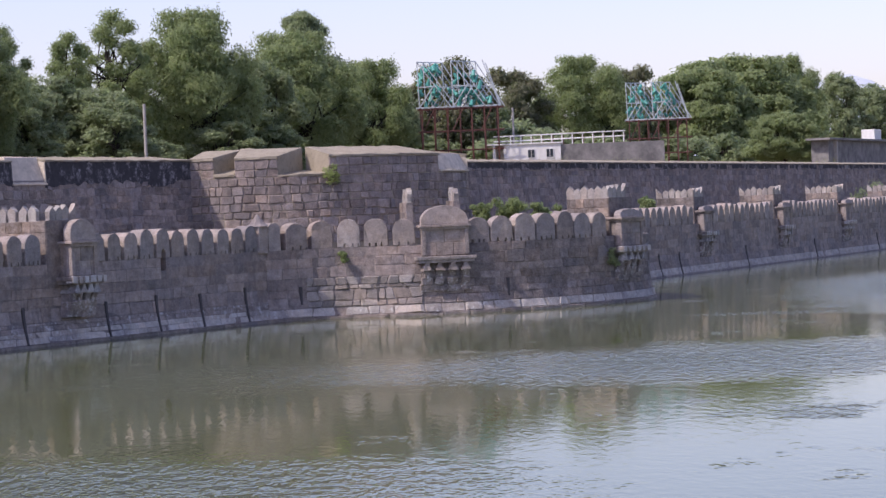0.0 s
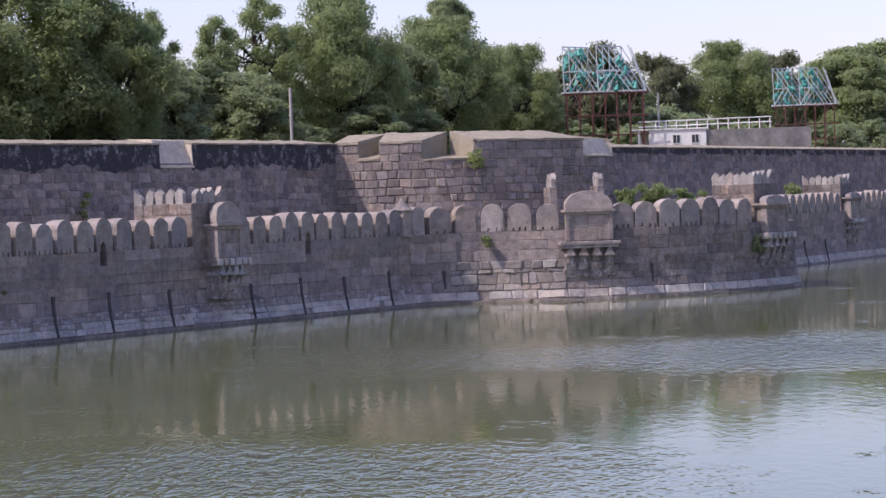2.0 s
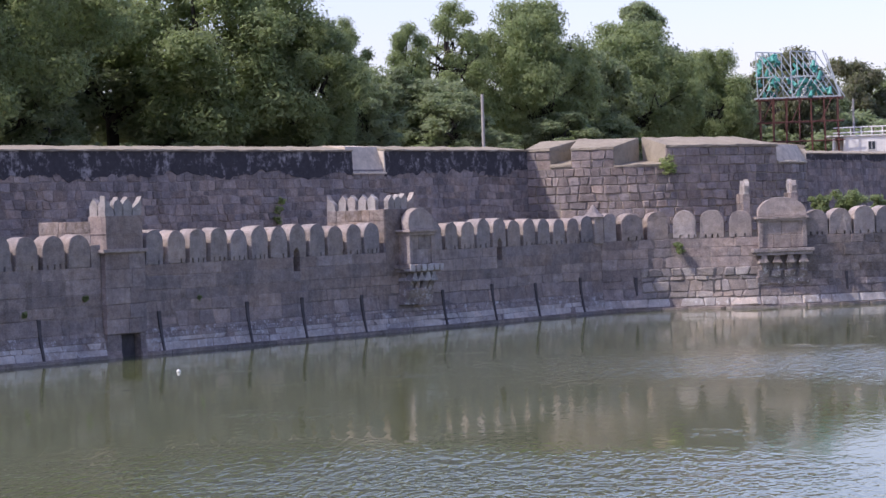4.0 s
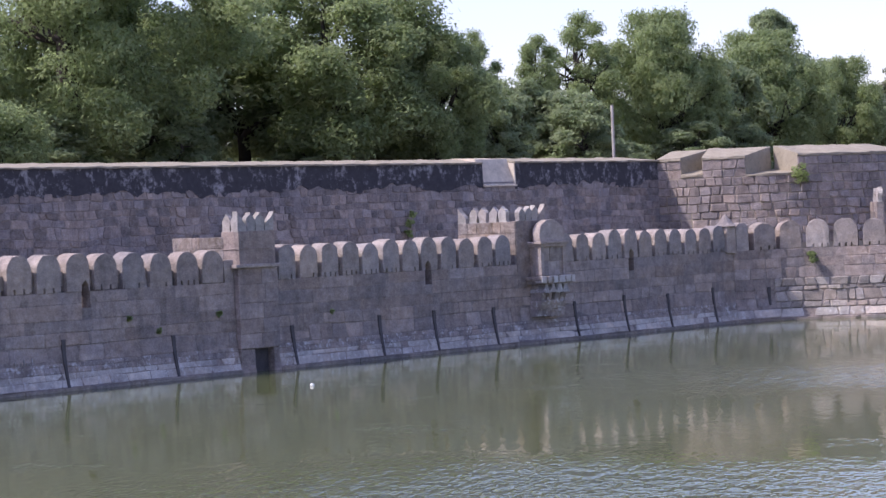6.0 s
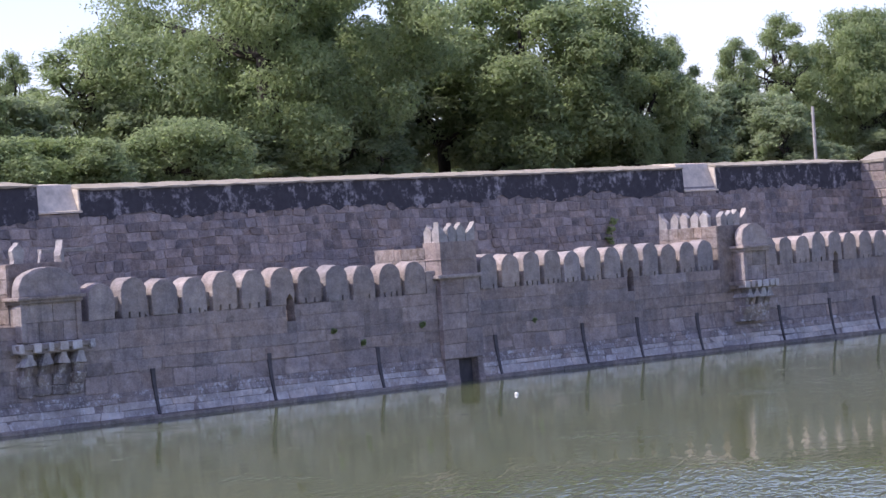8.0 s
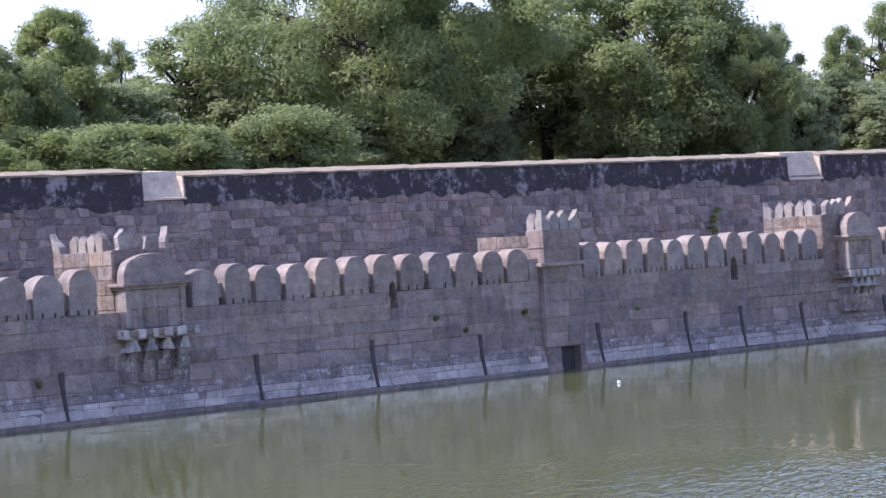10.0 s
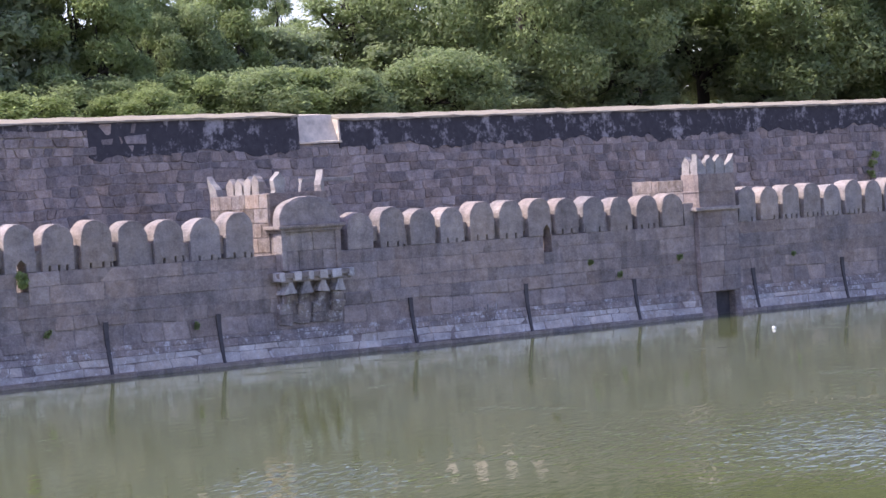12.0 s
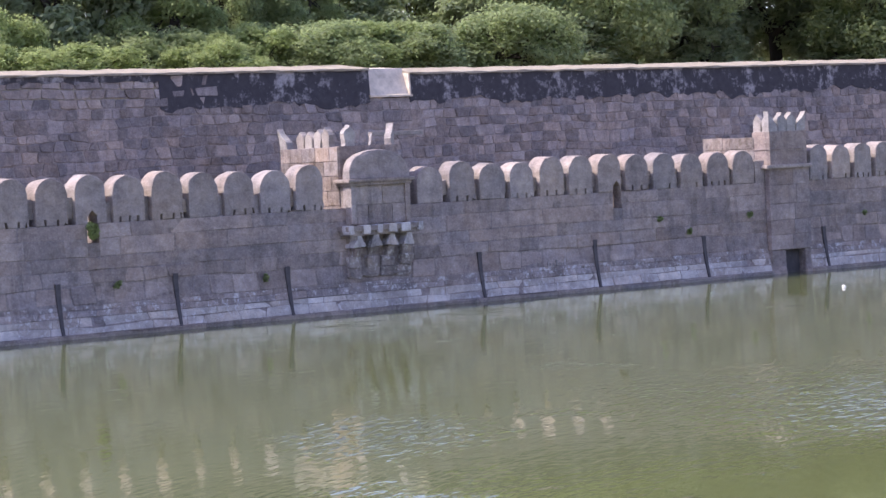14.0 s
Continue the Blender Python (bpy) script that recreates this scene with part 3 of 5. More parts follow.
def passage(parent, left, right, depth, top, side_teeth, front_teeth, right_teeth, front_y=0.25, front=True):
    """The little walled stair behind a bartizan: two side walls and a front wall with leaf-shaped teeth."""
    rng = random.Random(int(depth * 100))
    for x0, x1, name in ((left, left + 0.32, "side_wall"), (right - 0.32, right, "side_wall")):
        part(name, to_mesh(name, box(x0, x1, front_y, depth, BERM, top, 0.02), M_MORTAR), parent)
        for row in range(4):
            y = front_y
            while y < depth - 0.05:
                w = min(rng.uniform(0.45, 0.9), depth - y)
                if depth - y - w < 0.25:
                    w = depth - y
                z0 = top - 0.48 * (row + 1)
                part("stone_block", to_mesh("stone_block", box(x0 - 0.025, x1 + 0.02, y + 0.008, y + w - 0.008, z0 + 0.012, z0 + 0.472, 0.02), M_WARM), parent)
                y += w
    if front:
        part("front_wall", to_mesh("front_wall", box(left + 0.02, right - 0.02, front_y - 0.03, front_y + 0.3, BERM, top + 0.02, 0.02), M_BROWN), parent)
    for y in side_teeth:
        tooth(parent, left + 0.15, y, top - 0.01, 90, horn=-1 if y == max(side_teeth) and y > 2.6 else 0)
    for x in front_teeth:
        tooth(parent, x, front_y + 0.13, top + 0.01, horn=-1 if x == max(front_teeth) and len(front_teeth) > 3 else 0)
    for y in right_teeth:
        tooth(parent, right - 0.15, y, top - 0.01, 90 if len(right_teeth) > 1 else 40, horn=0 if len(right_teeth) > 1 else -1)


def bartizan(at, label, passage_args, width=2.4, seed=0, limed=True, rise=1.0):
    t = thing("bartizan", label, "bartizan", "bartizans along the wall", at=at)
    rng = random.Random(seed)
    h = width / 2
    pale = M_LIMED if limed else M_CARVED
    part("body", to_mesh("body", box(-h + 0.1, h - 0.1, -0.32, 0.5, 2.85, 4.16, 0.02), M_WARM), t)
    c1, c2, c3 = rng.uniform(-0.5, -0.3), rng.uniform(0.3, 0.5), rng.uniform(-0.2, 0.2)
    for x0, x1, z0, z1 in ((-h + 0.08, c1, 2.88, 3.5), (c1, c2, 2.88, 3.5), (c2, h - 0.08, 2.88, 3.5), (-h + 0.08, c3, 3.51, 4.13), (c3, h - 0.08, 3.51, 4.13)):
        part("stone_block", to_mesh("stone_block", worn(box(x0 + 0.008, x1 - 0.008, -0.37 + rng.uniform(0, 0.02), 0.1, z0, z1, 0.025), 0.02, seed), M_CARVED), t)
    for x in (-h + 0.14, h - 0.14):
        part("pilaster", to_mesh("pilaster", worn(box(x - 0.10, x + 0.10, -0.43, -0.1, 2.9, 4.14, 0.02), 0.02, seed), M_CARVED), t)
    eave = join(box(-h - 0.1, h + 0.1, -0.54, 0.4, 4.24, 4.36, 0.03), box(-h, h, -0.47, 0.4, 4.12, 4.26, 0.03))
    part("eave", to_mesh("eave", worn(eave, 0.03, seed), M_CARVED), t)
    top = [(-h + 0.02, 0)] + [((h - 0.02) * math.cos(math.pi * (1 - k / 20)), 0.08 + 0.86 * math.sin(math.pi * k / 20) ** 0.8) for k in range(21)] + [(h - 0.02, 0)]
    gable = extrude_outline(top, -0.42, -0.02, 0.05)
    for v in gable.verts:
        v.co.y += 0.10 * max(0.0, v.co.z) ** 1.3
        v.co.z *= rise
    bmesh.ops.translate(gable, vec=(0, 0, 4.35), verts=gable.verts)
    part("gable", to_mesh("gable", worn(gable, 0.03, seed), M_MERLON), t, "rounded granite gable")
    part("ledge", to_mesh("ledge", worn(join(box(-h - 0.28, h + 0.28, -0.66, 0.3, 2.66, 2.84, 0.03), box(-h - 0.18, h + 0.18, -0.58, 0.3, 2.52, 2.68, 0.03)), 0.03, seed), M_CARVED), t)
    if limed:
        for k in range(6):
            x = -h - 0.12 + k * (width + 0.24) / 5 + rng.uniform(-0.05, 0.05)
            r = rng.uniform(0.10, 0.19)
            part("lime_crust", to_mesh("lime_crust", worn(box(x - r, x + r, -0.69, -0.3, 2.58, 2.86, 0.03), 0.03, k + seed), M_CRUST), t, "white lime crust on the ledge")
    for k in range(4):
        x = -h + 0.24 + k * (width - 0.48) / 3
        bell = [(-0.10, 2.54), (-0.12, 2.40), (-0.23, 2.20), (-0.24, 2.14), (0.24, 2.14), (0.23, 2.20), (0.12, 2.40), (0.10, 2.54)]
        bm = extrude_outline([(x + q, z) for q, z in bell], -0.54, 0.5, 0.03)
        part("corbel", to_mesh("corbel", worn(bm, 0.05, k + seed), pale), t, "bell-shaped stone corbel")
        for y, za, zb, r in ((-0.40, 1.80, 2.15, 0.16), (-0.34, 1.46, 1.82, 0.25), (-0.20, 1.12, 1.48, 0.30)):
            bm = box(x - r * rng.uniform(0.8, 1.1), x + r * rng.uniform(0.8, 1.1), y * rng.uniform(0.85, 1.1), 0.5, za, zb, 0.05)
            for v in bm.verts:
                if v.co.z < (za + zb) / 2 and v.co.y < 0:
                    v.co.y *= 0.75
            part("corbel_step", to_mesh("corbel_step", worn(bm, 0.07, k + seed + za), M_FOOT), t)
    part("corbel_back", to_mesh("corbel_back", box(-h + 0.06, h - 0.06, -0.16, 0.5, 1.2, 2.5, 0.02), M_BROWN), t)
    passage(t, *passage_args)
    return t


def on_lower(x):
    return LOWER.spot(x - 18.0)


k0 = bartizan(on_lower(44.55), "granite bartizan with lime-streaked corbels and broken battlements", (-1.15, 1.25, 3.7, 5.42, (1.0, 1.5, 2.0, 2.5, 3.55), (-0.65,), (0.5,)), 2.45, 1)
part("stone_beam", to_mesh("stone_beam", box(0.9, 3.0, 1.2, 1.45, 5.74, 5.87, 0.02), M_TOOTH), k0, "loose stone beam")
part("stone_splinter", bars_mesh("stone_splinter", [((0.55, 0.9, 5.40), (0.78, 1.1, 5.80))], 0.045, M_TOOTH), k0, "pale leaning stone splinter")
bartizan(LOWER.spot(80.62 - 18.0, 0.25), "granite bartizan with lime-streaked corbels and leaf battlements", (-1.7, 0.8, 3.45, 5.25, (0.95, 1.5, 2.05, 2.6, 3.25), (-1.2, -0.75, -0.3, 0.15), ()), 1.8, 2)
k2_at = LOWER_BASTION.spot(LB(787))
bartizan(k2_at, "granite bartizan on the bastion with open-ended walls", (-1.75, 0.9, 2.2, 5.5, (0.45, 0.95, 1.5), (), (0.45, 1.0, 1.5), 0.25, False), 2.4, 3, False)
bartizan(LOWER_BASTION.spot(LB(1108)), "granite bartizan on the bastion with leaf battlements", (-1.2, 1.2, 2.7, 5.35, (0.5, 0.9, 1.3, 1.7, 2.1, 2.5), (-0.9, -0.45, 0.0, 0.45), ()), 2.35, 5, True, 0.45)
for x in (155.9, 175.4, 194.3, 215.6):
    bartizan(LOWER_FAR.spot(far_x(x)), "far granite bartizan with leaf battlements", (-1.3, 1.0, 3.0, 5.3, (0.5, 0.95, 1.4, 1.85, 2.3, 2.8), (-0.9, -0.4, 0.1, 0.6), ()), 2.3, int(x), True, 0.35)


def sluice_tower(at):
    t = thing("sluice_tower", "square granite tower over a dark sluice opening", "tower", at=at)
    part("body", to_mesh("body", join(box(-1.0, 1.02, -0.2, 0.3, 0.87, 3.95, 0.02), box(-1.0, -0.28, -0.2, 0.3, -1.2, 0.865, 0.01), box(0.73, 1.02, -0.2, 0.3, -1.2, 0.865, 0.01)), M_MORTAR), t)
    # added slab whose dark colour stands for the opening's shade
    part("gate_slab", to_mesh("gate_slab", box(-0.3, 0.75, 0.14, 0.28, -1.2, 0.865, 0.01), M_DARK), t, "dark slab standing in for the shade inside the sluice")
    rng = random.Random(5)
    for k, z in enumerate((0.9, 1.45, 2.0, 2.6, 3.3)):
        z1 = (1.45, 2.0, 2.6, 3.3, 3.95)[k]
        cut = rng.uniform(-0.4, 0.4)
        for x0, x1 in ((-1.03, cut), (cut, 1.05)):
            part("stone_block", to_mesh("stone_block", box(x0 + 0.006, x1 - 0.006, -0.24, 0.0, z + 0.006, z1 - 0.006, 0.018), M_LOWER), t)
    part("side_block", to_mesh("side_block", worn(box(-1.52, -1.04, 0.0, 0.5, SILL - 0.03, 4.25, 0.03), 0.03, 4), M_MERLON), t)
    part("string_course", to_mesh("string_course", box(-1.2, 1.12, -0.34, 0.4, 3.92, 4.06, 0.03), M_CARVED), t)
    part("upper_body", to_mesh("upper_body", join(box(-0.92, 0.98, -0.22, 0.7, 4.05, 5.3, 0.02), box(-0.95, 1.0, -0.24, 0.7, 4.62, 4.66, 0.01)), M_LOWER), t)
    for x, side in ((-0.69, 1), (-0.2, 0), (0.26, 0), (0.75, -1)):
        tooth(t, x, -0.08, 5.28, 0, 0.47, 0.68, -4, side)
    for y in (0.0, 0.45):
        tooth(t, -0.78, y, 5.28, 90, 0.44, 0.72)
    part("rear_wall", to_mesh("rear_wall", join(box(-0.9, -0.55, 0.6, 3.4, BERM, 4.7, 0.02), box(-0.9, 0.9, 0.6, 1.0, BERM, 4.7, 0.02)), M_MORTAR), t)
    for y0, y1, z0, z1 in ((0.6, 1.5, 4.2, 4.68), (1.5, 2.4, 4.2, 4.68), (2.4, 3.4, 4.2, 4.68), (0.6, 1.9, 4.68, 5.12), (1.9, 2.3, 4.68, 5.12), (2.3, 3.4, 4.68, 5.14)):
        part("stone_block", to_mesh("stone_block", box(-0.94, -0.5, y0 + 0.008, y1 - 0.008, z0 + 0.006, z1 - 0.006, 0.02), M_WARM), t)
    return t


sluice_tower(on_lower(63.25))

# the small pyramid finial where the straight wall meets the bastion
finial = thing("finial", "small pointed granite finial on the wall corner", "finial", at=LOWER.spot(95.0 - 18))
part("shaft", to_mesh("shaft", worn(box(-0.36, 0.40, -0.14, 0.6, SILL - 0.1, 4.62, 0.04), 0.03, 2), M_MERLON), finial)
bm = bmesh.new()
bmesh.ops.create_cone(bm, cap_ends=True, segments=10, radius1=0.56, radius2=0.30, depth=0.2)
bmesh.ops.translate(bm, vec=(0.02, 0.2, 4.72), verts=bm.verts)
tip = bmesh.new()
bmesh.ops.create_cone(tip, cap_ends=True, segments=10, radius1=0.34, radius2=0.03, depth=0.42)
bmesh.ops.translate(tip, vec=(0.02, 0.2, 5.0), verts=tip.verts)
part("cap", to_mesh("cap", join(bm, tip), M_MERLON), finial)


def drain(at, top=1.68, low=0.06):
    """A dark stone gutter that follows the battered foot of the wall."""
    n, verts, faces = 7, [], []
    for k in range(n):
        z = top + (low - top) * k / (n - 1)
        o, w = -foot(z) - 0.07, 0.085 - 0.045 * k / (n - 1)
        verts += [(-w, o, z), (w, o, z), (w, o + 0.2, z), (-w, o + 0.2, z)]
    for k in range(n - 1):
        faces += [(4 * k + i, 4 * k + (i + 1) % 4, 4 * k + 4 + (i + 1) % 4, 4 * k + 4 + i) for i in range(4)]
    faces += [(0, 1, 2, 3), tuple(4 * n - 4 + i for i in range(4))]
    ob = tagged(new("wall_gutter", fix(mesh_of("wall_gutter", verts, faces, M_DARK))), "dark upright stone gutter on the wall foot", "gutter", "gutters along the wall foot")
    ob.matrix_basis = at


for x in (24.6, 28.8, 32.9, 36.95, 41.05, 48.75, 53.85, 59.0, 65.15, 70.1, 73.4, 77.2, 82.75, 86.4, 89.75, 93.4):
    drain(on_lower(x), 1.62 + 0.18 * ((x * 7) % 1))
for px in (527, 666, 897, 1045):
    drain(LOWER_BASTION.spot(LB(px)), 1.62, 0.75)
for x in (146.0, 150.0, 165.5, 184.5, 205.0):
    drain(LOWER_FAR.spot(far_x(x)), 1.6)

# ---------------------------------------------------------------- the upper wall
BAND = 7.0  # foot of the blackened plaster


def lean(z):
    return 0.30 * (8.2 - z) / 6.0


def upper_section(top, rise=0.3, deep=2.4):
    return [(lean(1.9), 1.9), (lean(top), top), (-deep, top + rise), (-deep, 1.9)]


def ragged_band(path, s0, s1, top, seed, foot_z):
    """A thin coat of plaster whose lower edge has crumbled away unevenly."""
    rng = random.Random(seed)
    stops = list(np.arange(s0, s1, 0.22)) + [s1]
    verts, faces = [], []
    for k, s in enumerate(stops):
        low = foot_z + 0.30 * min(1.0, top - foot_z) * noise.noise(Vector((s * 0.35, seed, 0))) + 0.22 * min(1.0, top - foot_z) * noise.noise(Vector((s * 1.7, seed, 3))) + rng.uniform(-0.06, 0.06)
        f = path.spot(s)
        verts += [f @ Vector((0, -lean(low) - 0.045, low)), f @ Vector((0, -lean(top) - 0.05, top)), f @ Vector((0, 0.3, top)), f @ Vector((0, 0.3, low))]
    for k in range(len(stops) - 1):
        faces += [(4 * k + i, 4 * k + (i + 1) % 4, 4 * k + 4 + (i + 1) % 4, 4 * k + 4 + i) for i in range(4)]
    faces += [(0, 1, 2, 3), tuple(4 * (len(stops) - 1) + i for i in range(4))]
    return fix(mesh_of("plaster_band", verts, faces, M_PLASTER))


def parapet(wall, path, s0, s1, top=8.18, plaster=BAND):
    if plaster:
        part("plaster_band", ragged_band(path, s0, s1, top, int(s0) + 1, plaster), wall, "black-stained plaster band")
    part("parapet_core", sweep("parapet_core", path, s0, s1, [(lean(7.1) - 0.02, 7.1), (lean(top) - 0.02, top - 0.06), (-1.85, top - 0.06), (-1.85, 7.1)], M_COPING), wall)
    part("coping", sweep("coping", path, s0, s1, [(0.14, top - 0.05), (0.14, top + 0.02), (-1.9, top + 0.26), (-1.9, top - 0.05)], M_COPING, rag=0.05), wall, "pale sloping plaster coping")


def apron(wall, path, s0, s1, low, top=8.2, deep=0.38):
    part("embrasure_apron", sweep("embrasure_apron", path, s0, s1, [(lean(low) + 0.02, low), (-deep, top + 0.1), (-1.8, top + 0.2), (-1.8, low)], M_APRON), wall, "pale sloping plaster apron")
    part("apron_cheek", sweep("apron_cheek", path, s1 - 0.02, s1 + 0.05, [(lean(low) + 0.07, low), (lean(top) + 0.065, top - 0.12), (-1.8, top + 0.1), (-1.8, low)], M_APRON), wall)
    part("apron_sill", sweep("apron_sill", path, s0 - 0.03, s1 + 0.08, [(lean(low) + 0.12, low - 0.07), (lean(low) + 0.12, low), (-0.1, low + 0.05), (-0.1, low - 0.07)], M_APRON), wall)


wall_upper = thing("wall_upper", "tall rampart wall of rubble granite with blackened plaster parapet", "wall", kind="structure")
part("wall_core", sweep("wall_core", UPPER, 0, UPPER.length, upper_section(7.2, 0.0), M_JOINT), wall_upper)
for a, b, top, coat in ((16.0, 41.2, 8.27, 8.0), (41.2, 50.0, 8.27, BAND), (51.8, 86.25, 8.1, BAND), (88.6, 100.35, 8.13, BAND)):
    parapet(wall_upper, UPPER, a - 16, b - 16, top, coat)
apron(wall_upper, UPPER, 50.0 - 16, 51.8 - 16, 7.3)
apron(wall_upper, UPPER, 86.25 - 16, 88.6 - 16, 7.05)

UB = lambda px: UPPER_BASTION.find(ratio(px))
bastion_upper = thing("wall_bastion_upper", "sunlit upper bastion of squared granite with embrasures", "wall", kind="structure")
cheeks = [(0.0, UB(384), 8.12, 0.45), (UB(384), UB(420), 7.25, 0.5), (UB(420), UB(497), 8.1, 0.5), (UB(497), UB(588), 7.15, 0.25), (UB(588), UB(781), 8.1, 0.5), (UB(781), UB(833), 7.2, 1.1), (UB(833), UPPER_BASTION.length, 8.1, 0.3)]
SPLAY = [(0, 0.9), (0, 0), (-0.2, 1.5), (0, 0), (-0.3, 0), (0, 0), (0, 0)]
for (a, b, top, rise), splay in zip(cheeks, SPLAY):
    part("wall_core", sweep("wall_core", UPPER_BASTION, a, b, upper_section(top, rise), M_COPING, splay), bastion_upper)
    part("coping", sweep("coping", UPPER_BASTION, a + 0.004, b - 0.004, [(lean(top) + 0.09, top - 0.06), (lean(top) + 0.09, top + 0.05), (-2.45, top + rise + 0.05), (-2.45, top - 0.06)], M_COPING, splay, 0.07), bastion_upper, "pale sloping plaster coping")

apron(bastion_upper, UPPER_BASTION, UB(781) + 0.02, UB(833) - 0.02, 7.25, 8.05)

upper_far = thing("wall_upper_far", "far rampart wall with blackened plaster parapet", "wall", kind="structure")
part("wall_core", sweep("wall_core", UPPER_FAR, 0, UPPER_FAR.length, upper_section(7.2, 0.0), M_FAR), upper_far)
parapet(upper_far, UPPER_FAR, 0, UPPER_FAR.length, 8.2, 7.75)


# ---------------------------------------------------------------- trees
def leaves(centres, radii, per, size, rng, squash=0.75):
    """Leaf sprays spread over the shells of many clumps: vertices of small bent quads."""
    c = np.repeat(np.array(centres), per, axis=0)
    r = np.repeat(np.array(radii), per)
    n = len(c)
    d = rng.normal(size=(n, 3))
    d /= np.linalg.norm(d, axis=1)[:, None]
    reach = r * np.clip(np.abs(rng.normal(size=n) * 0.3 + 0.72), 0, 1.2)
    p = c + d * reach[:, None] * np.array([1, 1, squash])
    u = rng.normal(size=(n, 3)) * 0.8 + np.cross(d, rng.normal(size=(n, 3)))
    u[:, 2] *= 0.9
    u /= np.linalg.norm(u, axis=1)[:, None]
    v = np.cross(u, d + rng.normal(size=(n, 3)) * 0.6)
    v /= np.linalg.norm(v, axis=1)[:, None]
    s = size * (0.6 + 0.8 * rng.random(n))[:, None]
    tri = np.stack([p - u * s * 0.5 - v * s * 0.2, p + u * s * 0.55, p - u * s * 0.3 + v * s * 0.32], 1)
    return tri.reshape(-1, 3)


def leaf_mesh(name, verts, mat):
    n = len(verts) // 3
    me = bpy.data.meshes.new(name)
    me.vertices.add(3 * n)
    me.vertices.foreach_set("co", verts.astype(np.float32).ravel())
    me.loops.add(3 * n)
    me.loops.foreach_set("vertex_index", np.arange(3 * n, dtype=np.int32))
    me.polygons.add(n)
    me.polygons.foreach_set("loop_start", np.arange(0, 3 * n, 3, dtype=np.int32))
    me.update(calc_edges=True)
    me.materials.append(mat)
    return me


def limb(verts, faces, a, b, ra, rb, bend, steps=4, sides=5):
    base = len(verts)
    way = b - a
    side = Vector((way.y, -way.x, 0.2)).normalized() * bend
    turn = way.to_track_quat("Z", "Y").to_matrix()
    for k in range(steps + 1):
        u = k / steps
        c = a + way * u + side * math.sin(u * math.pi)
        r = ra + (rb - ra) * u
        verts += [c + turn @ Vector((r * math.cos(2 * math.pi * i / sides), r * math.sin(2 * math.pi * i / sides), 0)) for i in range(sides)]
    for k in range(steps):
        faces += [(base + k * sides + i, base + k * sides + (i + 1) % sides, base + (k + 1) * sides + (i + 1) % sides, base + (k + 1) * sides + i) for i in range(sides)]


def sprays(lobes, per_area, spread, leaf, rng, density, droop):
    """Leaves in small sprays over the outside of the lobes of a crown; thinned by a coarse noise so that gaps stay open."""
    points, ways = [], []
    for cx, cy, cz, r, squash in lobes:
        n = max(6, int(per_area * r * r))
        d = rng.normal(size=(n, 3))
        d[:, 2] += 0.35
        d /= np.linalg.norm(d, axis=1)[:, None]
        reach = r * np.clip(1.0 - np.abs(rng.normal(size=n)) * 0.28, 0.2, 1.0)
        ripple = 1.0 + 0.16 * np.sin(d[:, 0] * 7 + cx * 3) * np.sin(d[:, 1] * 6 + cy * 5) + 0.10 * np.sin(d[:, 2] * 13 + cz * 4)
        p = np.array([cx, cy, cz]) + d * (reach * ripple)[:, None] * np.array([1, 1, squash])
        points.append(p)
        ways.append(d)
    p, d = np.concatenate(points), np.concatenate(ways)
    field = np.sin(p[:, 0] * 1.9 + 1.3 * np.sin(p[:, 2] * 1.1)) + np.sin(p[:, 1] * 2.3 + p[:, 2] * 0.9) + np.sin(p[:, 2] * 2.6 + p[:, 0] * 0.8) + rng.normal(size=len(p)) * 0.7
    keep = field < np.quantile(field, density)
    p, d = p[keep], d[keep]
    many = 9
    p = np.repeat(p, many, axis=0) + rng.normal(size=(len(p) * many, 3)) * spread * np.array([1, 1, 0.62])
    d = np.repeat(d, many, axis=0)
    n = len(p)
    face = d * 0.7 + np.array([0, 0, 0.45]) + rng.normal(size=(n, 3)) * 0.36
    face /= np.linalg.norm(face, axis=1)[:, None]
    u = np.cross(face, rng.normal(size=(n, 3)))
    u[:, 2] -= droop
    u /= np.linalg.norm(u, axis=1)[:, None]
    v = np.cross(face, u)
    size = leaf * (0.6 + 0.8 * rng.random(n))[:, None]
    return np.stack([p - u * size * 0.5 - v * size * 0.26, p + u * size * 0.6, p - u * size * 0.4 + v * size * 0.30], 1).reshape(-1, 3)


